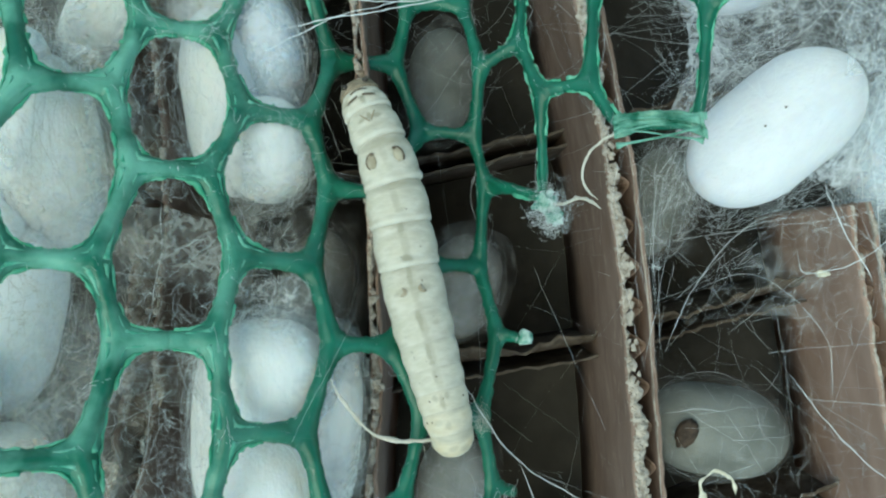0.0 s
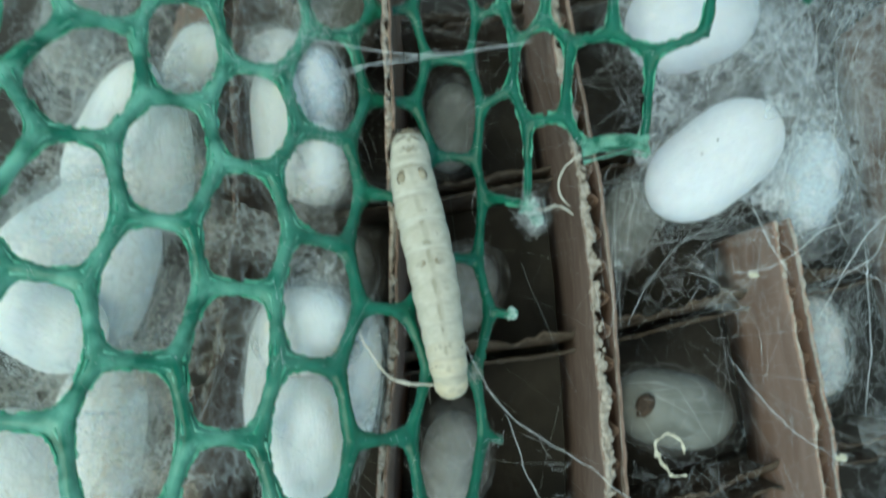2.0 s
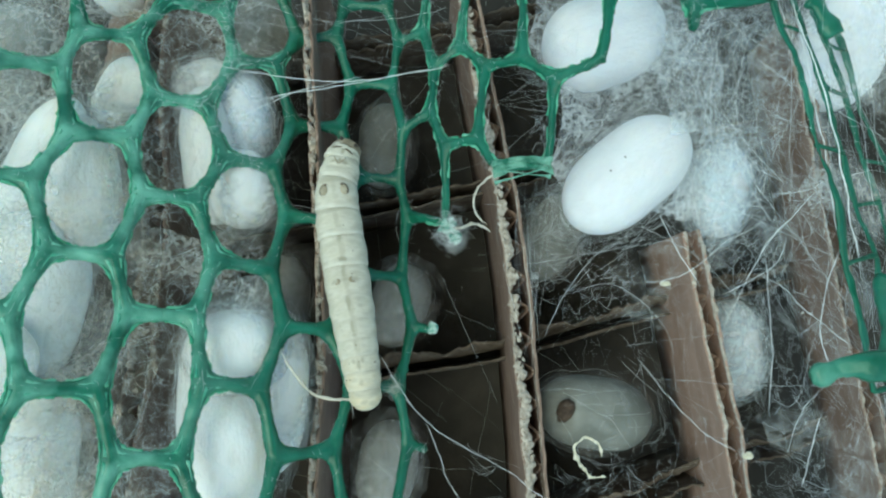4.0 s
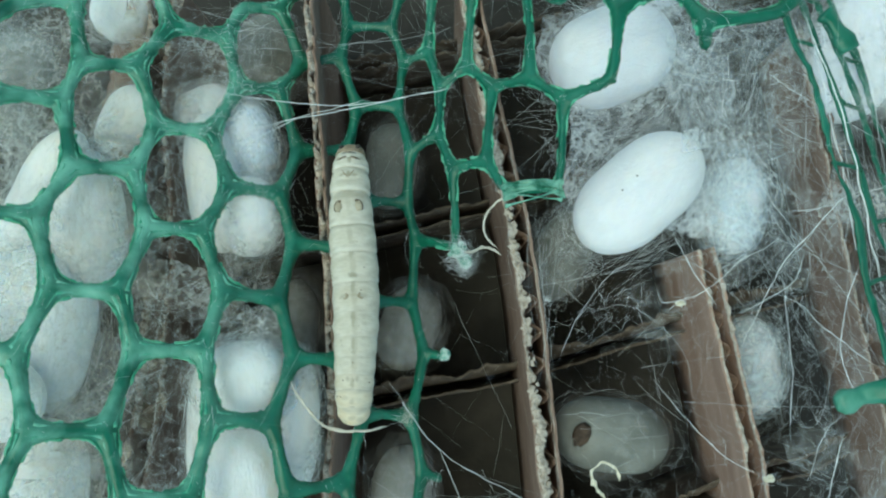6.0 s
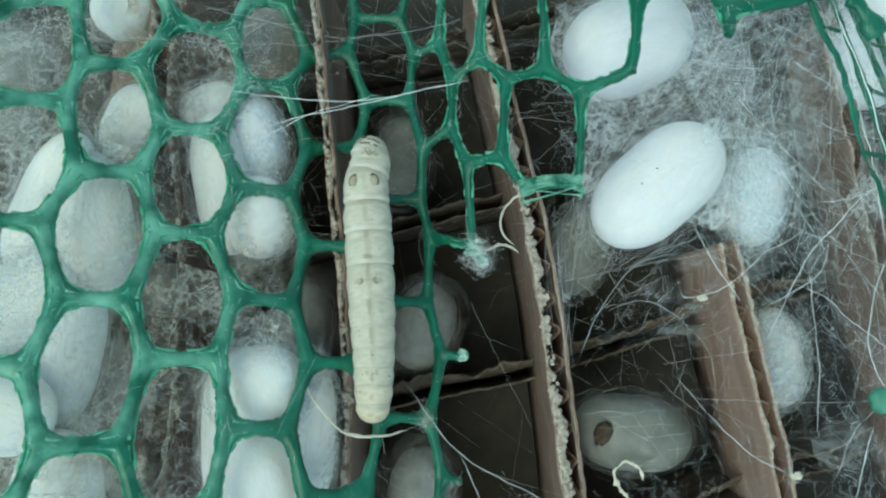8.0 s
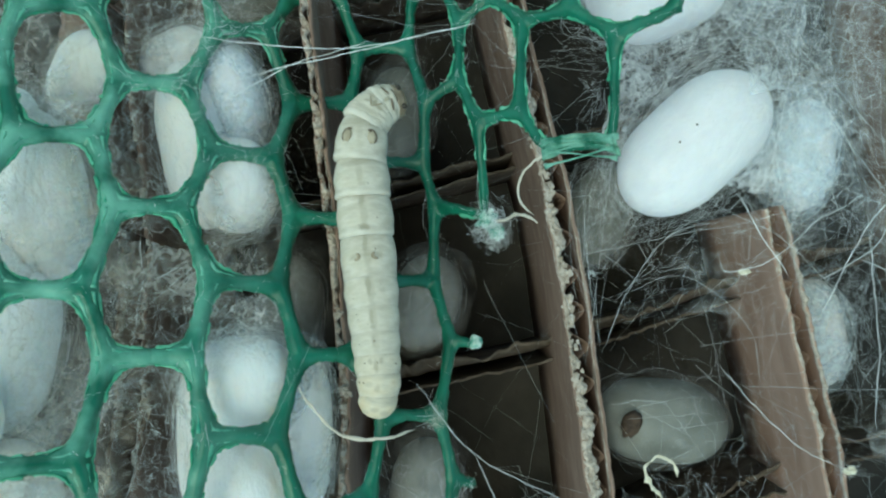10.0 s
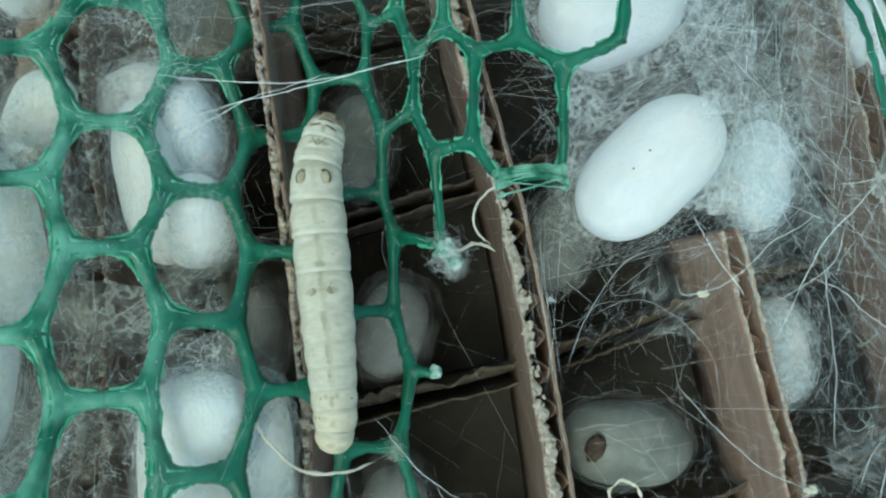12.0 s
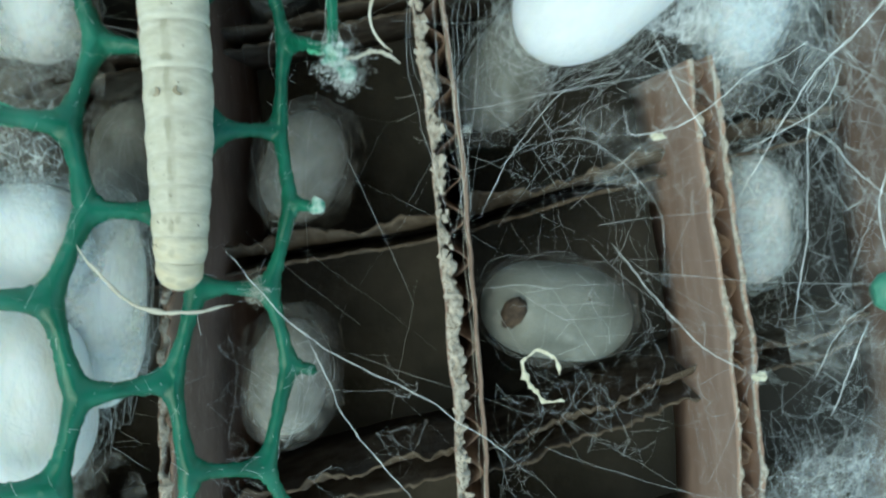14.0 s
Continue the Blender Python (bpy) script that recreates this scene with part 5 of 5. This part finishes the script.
lace(((86, 12, 36), (108, 14, 40), (116, -40, 36), (90, -42, 33)), 180, 8, LACE, 76, "lacy grey silk between the dividers", gaps=0.0)
lace(((-86, 60, 60), (-28, 62, 38), (-24, 0, 46), (-84, 0, 70)), 1800, 7, (0.006, 0.028), 77, "lacy silk close under the net", gaps=0.14)
lace(((-86, 2, 70), (-26, 2, 46), (-18, -66, 54), (-82, -66, 78)), 2000, 7, (0.006, 0.028), 78, "lacy silk close under the net", gaps=0.14)
lace(((-37, -5, 56), (-21, -5, 52), (-20, -17, 57), (-37, -17, 60)), 360, 2.5, (0.006, 0.030), 79, "dense silk lace over a cocoon", gaps=-0.5)

lace(((-66, 30, 61), (-53, 31, 54), (-52, 0, 57), (-66, 0, 64)), 620, 2.5, (0.007, 0.036), 81, "silk lace over a cocoon", gaps=-0.15)
lace(((-88, 8, 71), (-64, 6, 66), (-62, -30, 74), (-86, -30, 78)), 1100, 5, (0.006, 0.030), 82, "dense silk lace over cocoons", gaps=-0.2)
lace(((-84, -34, 78), (-52, -34, 70), (-50, -64, 72), (-84, -64, 80)), 900, 5, (0.006, 0.030), 85, "dense silk lace over cocoons", gaps=-0.1)
lace(((86, -2, 30), (106, -2, 32), (110, -40, 30), (91, -40, 28)), 160, 6, LACE, 86, "lacy silk veil over a cocoon", gaps=-0.2)
lace(((-48, -14, 60), (-38, -14, 58), (-37, -52, 60), (-48, -52, 64)), 380, 4, LACE, 87, "lacy silk beside a cocoon", gaps=-0.1)
lace(((-86, 40, 66), (-66, 40, 60), (-70, 22, 64), (-86, 22, 70)), 520, 5, LACE, 83, "dense silk lace over cocoons", gaps=-0.15)
lace(((-50, 40, 45), (-45, 40, 42), (-42, 8, 48), (-50, 8, 52)), 420, 4, LACE, 84, "dense silk lace beside a cocoon", gaps=-0.3)

lace(((-63, 4, 64), (-52, 4, 59), (-50, -34, 64), (-60, -36, 68)), 800, 4, (0.006, 0.026), 88, "dusty silk lace beside a cocoon", gaps=-0.3, mat=SILK_OLD)

lace(((-64, -26, 70), (-51, -26, 66), (-49, -62, 68), (-62, -62, 72)), 800, 4, (0.006, 0.028), 89, "dusty silk lace beside a cocoon", gaps=-0.3, mat=SILK_OLD)
lace(((74.0, 7, 30), (85.0, -72, 30), (85.0, -72, 4), (74.0, 7, 4)), 100, 1.0, (0.005, 0.018), 91, "silk threads clinging to a cardboard face", gaps=-0.05, strays=0.3)
lace(((90, -46, 36), (116, -40, 38), (122, -84, 36), (92, -86, 34)), 420, 8, LACE, 92, "lacy pale silk between two dividers", gaps=-0.25)
lace(((-8, -40, 27), (30, -44, 28), (34, -84, 28), (-8, -84, 27)), 130, 7, LACE, 93, "sparse silk tangle in a dark cell", gaps=0.0)
lace(((-86, 40, 60), (-72, 42, 54), (-76, 18, 60), (-86, 18, 66)), 600, 6, LACE, 90, "silk lace beside a cocoon", gaps=-0.2)


def sheet(corners, mat, seed, label, bulge=3.0, n=44):
    """A sagging, ragged sheet of matted silk over a patch (mm)."""
    c = [Vector(q) for q in corners]
    mid = sum(c, Vector()) / 4
    bm = bmesh.new()
    grid = []
    for i in range(n + 1):
        for k in range(n + 1):
            u, v = i / n, k / n
            q = c[0].lerp(c[1], u).lerp(c[3].lerp(c[2], u), v)
            q += Vector((0, 0, bulge * (noise.noise(q * 0.06 + Vector((seed, 0, 0))) + 0.45 * noise.noise(q * 0.2 + Vector((0, seed, 0))))))
            edge = min(u, 1 - u, v, 1 - v)
            q += (1 - min(1, edge * 6)) * 5 * noise.noise_vector(q * 0.09 + Vector((0, 0, seed)))
            grid.append(bm.verts.new((q - mid) * MM))
    for i in range(n):
        for k in range(n):
            a = i * (n + 1) + k
            bm.faces.new((grid[a], grid[a + n + 1], grid[a + n + 2], grid[a + 1]))
    ob = part("silk_sheet", bm, mat, None)
    ob.location = mid * MM
    return tagged(ob, label, "silk web", kind="stuff")


sheet(((40, 70, 28), (84, 70, 38), (88, 10, 26), (50, 14, 26)), FILM_WHITE, 1, "matted white silk sheet round the big cocoon")
sheet(((62, 68, 46), (98, 66, 54), (97, 26, 43), (72, 28, 37)), FILM_FINE, 2, "fine white silk sheet beside the big cocoon")
sheet(((70, 46, 36), (96, 44, 42), (103, 4, 30), (78, 0, 20)), FILM_FINE, 3, "fine white silk sheet beside the big cocoon")
sheet(((-88, 64, 48), (-26, 66, 28), (-20, -2, 34), (-86, -2, 59)), FILM_DUSTY, 4, "dusty matted silk sheet under the net")
sheet(((-88, 6, 60), (-22, 6, 36), (-16, -70, 44), (-84, -70, 68)), FILM_DUSTY, 5, "dusty matted silk sheet under the net")
sheet(((84, 70, 64), (120, 70, 50), (124, -24, 44), (98, -24, 58)), FILM_THIN, 18, "white silk film over the torn net wall")
sheet(((42, 15, 31), (77, 15, 33), (75, -16, 30), (44, -12, 27)), FILM_FAINT, 19, "thin grey silk film across a cardboard cell", bulge=2.0, n=28)
sheet(((-88, 12, 72), (-63, 10, 66), (-61, -32, 73), (-86, -32, 78)), FILM_LACE, 21, "white silk lace over cocoons below the net", bulge=1.5, n=30)
sheet(((-84, -33, 77), (-51, -33, 69), (-49, -68, 71), (-84, -68, 79)), FILM_LACE, 22, "white silk lace over cocoons below the net", bulge=1.5, n=30)
sheet(((-67, 32, 61), (-53, 32, 54), (-52, 0, 58), (-66, 0, 64)), FILM_LACE, 23, "white silk lace over a cocoon below the net", bulge=1.2, n=24)
sheet(((-88, 64, 62), (-64, 64, 53), (-70, 30, 62), (-88, 30, 70)), FILM_LACE, 24, "white silk lace over cocoons below the net", bulge=1.5, n=24)
sheet(((-38, -5, 54), (-21, -5, 50), (-20, -22, 58), (-37, -22, 61)), FILM_LACE, 25, "white silk lace over a cocoon below the net", bulge=1.0, n=24)
sheet(((88, 20, 40), (114, 20, 42), (120, -44, 38), (93, -44, 35)), FILM_FAINT, 7, "thin grey silk sheet between the dividers")
sheet(((-60, 32, 55), (-50, 32, 50), (-49, 0, 53), (-60, 0, 58)), FILM_TAN, 16, "dusty tan silk film beside a cocoon", bulge=1.5, n=24)
sheet(((-62, -26, 64), (-50, -26, 60), (-48, -62, 62), (-61, -62, 67)), FILM_TAN, 17, "dusty tan silk film beside a cocoon", bulge=1.5, n=24)
sheet(((-64, 4, 60), (-51, 4, 55), (-49, -36, 60), (-62, -38, 64)), FILM_HAZE, 15, "hazy dusty silk sheet beside a cocoon", bulge=1.5, n=24)
sheet(((-61, 78, 42), (-46, 78, 39), (-49, -68, 47), (-65, -68, 51)), FILM_TAN, 11, "dusty tan silk film over a cardboard divider", bulge=2.0)
sheet(((91, -52, 35), (128, -44, 36), (130, -88, 33), (91, -88, 33)), FILM_FINE, 9, "matted pale silk sheet between two dividers")


def thread(points, radius, label, mat=None, count=44):
    line = smooth_line(points, count)
    mid = line[count // 2]
    rng = np.random.default_rng(int(abs(mid[0]) * 100) + 3)
    line = line - mid + np.cumsum(rng.normal(scale=0.05, size=line.shape), axis=0) * 0.5
    line = line + np.array([0.55 * noise.noise_vector(Vector(q + mid) * 0.16) + 0.16 * noise.noise_vector(Vector(q + mid) * 0.8) for q in line])
    bm = bmesh.new()
    tube(bm, [tuple(q) for q in line], [radius * 0.36 * (0.6 + 0.8 * abs(noise.noise(Vector((i * 0.3, mid[0], 1))))) * min(1.0, 0.12 + 6.0 * min(i, count - 1 - i) / count) for i in range(count)], sides=6, ratio=0.7)
    ob = part("silk_strand", bm, mat or SILK, None)
    ob.location = Vector(mid) * MM
    return tagged(ob, label, "silk thread", group="single silk strands")


BRIGHT, CREAM = "long bright taut silk strand", "thick cream twisted strand of dried silk"
thread([(18, 47.5, 39), (-6, 42.5, 41), (-31, 37.0, 44)], 0.32, BRIGHT)
thread([(18, 47.5, 39), (-8, 43.5, 40), (-40, 46, 44)], 0.30, BRIGHT)
thread([(-2, 45, 40), (-18, 40, 42), (-33, 32, 46)], 0.24, BRIGHT)
thread([(-50, 66, 50), (-30, 63, 42), (-12, 60, 36), (12, 62, 36), (24, 66, 38)], 0.10, BRIGHT)
thread([(-58, 55, 55), (-20, 58, 38), (8, 63, 34)], 0.08, BRIGHT)
thread([(3, -20.5, 55), (12.9, -36, 45), (22, -42, 42), (31.7, -47.7, 40), (50, -62, 37)], 0.22, "long strand trailing from the worm over the divider")
thread([(12, -35, 46), (16, -44, 44), (20, -53, 42), (30, -66, 40)], 0.18, BRIGHT)
thread([(29.5, 19.3, 50), (25.5, 17.2, 47), (23.7, 14, 45.5), (24.3, 10.7, 43), (26.5, 8.5, 42)], 0.95, CREAM, SILK_OLD)
thread([(16, 8.5, 42), (20, 7.6, 42), (24, 8.6, 41), (27.5, 7.0, 40)], 1.2, CREAM, SILK_OLD)
thread([(-17, -20, 57), (-15.6, -23, 56), (-11.2, -29.2, 53), (-4, -30.6, 52), (2, -30, 48)], 1.0, CREAM, SILK_OLD)
thread([(-41.0, 9, 62), (-41.6, -2, 62.5), (-42.4, -12.1, 65)], 0.09, BRIGHT)
thread([(35.6, 12, 37), (36.4, -5, 37), (38.1, -29, 36.5), (40.3, -66, 36)], 0.10, "pale strand along the cardboard's back edge", SILK_OLD)
thread([(86.5, 50.5, 70), (95, 28, 66), (104, -6, 58)], 0.42, BRIGHT)
thread([(87, 50, 70), (93, 33, 64), (101, 2, 56)], 0.28, BRIGHT)
thread([(96, 62, 66), (106, 30, 58), (112, 4, 50)], 0.12, BRIGHT)
thread([(82, -15, 38), (90, 2, 42), (97, 12, 48), (101, 17, 52)], 0.26, BRIGHT)
thread([(90, 14, 48), (98, 15, 52), (110, 19, 54)], 0.24, BRIGHT)
thread([(90, 3, 44), (91, -20, 42), (91, -36, 40)], 0.26, BRIGHT)
thread([(88, -28, 42), (96, -32, 42), (99, -12, 50)], 0.08, BRIGHT)
thread([(94, -27, 60), (93.5, -34, 50), (93, -44, 42)], 0.14, BRIGHT)
thread([(62, -22, 36), (70, -32, 36), (78, -40, 37), (86, -44, 38)], 0.22, BRIGHT)
thread([(40, -18, 36), (48, -4, 34), (56, 4, 34), (66, 6, 36)], 0.17, BRIGHT)
thread([(45, -8, 34), (58, -5, 33), (70, -16, 34), (72, -30, 33)], 0.09, BRIGHT)
thread([(40.5, 34, 55), (48, 30, 48), (55, 26.5, 43), (60, 24.5, 42)], 0.10, BRIGHT)
thread([(68, 12, 38), (72, 4, 36), (78, -6, 35)], 0.28, BRIGHT)
thread([(72, 30, 44), (77, 10, 38), (79, -2, 36)], 0.10, BRIGHT)
thread([(97.5, 6.9, 39), (94.7, -0.4, 38), (89.1, -4.3, 38), (82.9, -7.6, 36)], 0.26, BRIGHT)
thread([(89.1, -2.3, 38), (96.3, -5.9, 38), (100, -10, 38), (106.3, -15.4, 38), (112, -20.2, 38)], 0.26, BRIGHT)
thread([(107.8, 5.6, 44), (104, -9.5, 42), (103.8, -19.8, 41), (108.3, -28.9, 40)], 0.28, BRIGHT)
thread([(102.7, -34.7, 40), (100.5, -43, 39), (98.9, -52, 37)], 0.28, BRIGHT)
thread([(63.5, 0.4, 36), (65.2, -4.4, 36), (72.8, -2.6, 37), (82.7, 4.7, 38), (92.5, 9.9, 40)], 0.22, BRIGHT)
thread([(40.5, -30, 35.5), (46, -29.5, 33), (53, -30.5, 30)], 0.12, BRIGHT)
HANG = random.Random(9)
for j in range(11):
    x0, y1 = HANG.uniform(30, 39.5), HANG.uniform(-26, 6)
    thread([(x0, HANG.uniform(17, 19.5), 48 + (x0 - 30)), (x0 + HANG.uniform(-1, 2), HANG.uniform(4, 10), 42), (HANG.uniform(34, 40), y1, 36)], HANG.uniform(0.03, 0.07), "thin silk thread hanging from the torn net band", count=20)


def tuft(x, y, z, size, count, label, seed, mat=None, core=MAT_SILK, flat=1.0):
    rng = np.random.default_rng(seed)
    clump = rng.normal(scale=size * 0.42, size=(7, 3))[rng.integers(0, 7, count)]
    lines = fibres_round(rng, count, size * 0.6, size * 0.5, 0.9, 2.2) * rng.uniform(0.3, 1.15, (count, 1, 1)) + clump[:, None]
    ob = threads("silk_tuft", lines, rng.uniform(0.005, 0.022, count), mat or SILK)
    ob.location = (x * MM, y * MM, z * MM)
    if size > 2:
        bm = bmesh.new()
        bmesh.ops.create_icosphere(bm, subdivisions=4, radius=1.0)
        for v in bm.verts:
            d = 1 + 0.8 * noise.noise(v.co * 1.6 + Vector((seed, 0, 0))) + 0.32 * noise.noise(v.co * 4.0) + 0.12 * noise.noise(v.co * 9.0)
            v.co = Vector((v.co.x, v.co.y * (0.4 + 0.6 * flat), v.co.z * flat)) * d * size * (0.52 if flat == 1.0 else 0.5) * MM
        part("matted_core", bm, core, ob, "pale matted silk lump")
    return tagged(ob, label, "silk tuft", kind="stuff")


tuft(17.6, 8.2, 41.5, 3.2, 380, "matted silk tuft on a broken net end", 61)
tuft(19.3, 5.6, 41.0, 2.6, 260, "matted silk tuft on a broken net end", 62)
tuft(70.2, -4.6, 32.5, 2.1, 26, "small silk fleck on brown cardboard", 63, core=FLAKE, flat=0.25)
tuft(86.4, -44.4, 38, 2.2, 60, "knotted silk tuft on the cardboard edge", 64, core=FLAKE, flat=0.4)
tuft(38.5, -3.4, 36.5, 0.9, 50, "tiny silk fleck in the web", 65)
tuft(6.0, -27.8, 50.0, 1.8, 150, "silk tuft beside the worm's tail", 66, SILK_OLD)
tuft(101, 16, 53, 1.2, 60, "small silk knot on a strand", 67)


def dropping():
    bm = bmesh.new()
    bmesh.ops.create_icosphere(bm, subdivisions=3, radius=1.0)
    for v in bm.verts:
        d = 1 + 0.22 * noise.noise(v.co * 2.5) - 0.25 * math.exp(-(v.co.x / 0.25) ** 2) * (v.co.z > 0)
        v.co = Vector((v.co.x * 2.1 * d, v.co.y * 3.0 * d, v.co.z * 0.9)) * MM
    ob = part("dropping", bm, BROWN, None)
    ob.matrix_world = pose(0.0463, -0.0352, 0.0283, 0, 8, -28)
    tagged(ob, "dry brown dropping stuck on a dull cocoon", "dropping")


def flake():
    bm = bmesh.new()
    line = smooth_line([(3.2, 0.3, 0.2), (2.8, 2.9, 0.5), (0, 4.5, 0.6), (-2, 3.9, 0.4), (-3.1, 1.3, 0), (-1.3, -2, -0.2), (0.6, -4.5, -0.3), (4.2, -4.5, -0.6)], 40)
    rad = [0.12 + 1.0 * abs(noise.noise(Vector((i * 0.8, 2, 0)))) ** 1.3 + 0.12 * math.sin(math.pi * i / 39) for i in range(40)]
    tube(bm, [tuple(p) for p in line], rad, sides=7, ratio=0.35, rough=0.6)
    ob = part("skin_flake", bm, FLAKE, None)
    ob.location = (0.0507, -0.0457, 0.0325)
    tagged(ob, "curled pale flake of shed skin caught in silk", "flake")


dropping()
flake()
for k, (x, y, z) in enumerate(((55.8, 21.3, 41.6), (59.2, 24.5, 42.0), (60.0, -33.0, 28.2))):
    bm = bmesh.new()
    bmesh.ops.create_icosphere(bm, subdivisions=2, radius=1.0)
    for v in bm.verts:
        v.co = Vector((v.co.x * 0.24, v.co.y * 0.17, v.co.z * 0.14)) * (1 + 0.4 * noise.noise(v.co * 1.7 + Vector((k, 0, 0)))) * MM
    speck = part("dirt_speck", bm, BROWN, None)
    speck.location = (x * MM, y * MM, z * MM)
    tagged(speck, "tiny dark dirt speck stuck on a cocoon", "speck")


def motions():
    for seg, rows in worm_rows(WORM, SEGMENTS).items():
        walk(seg, rows)


motions()
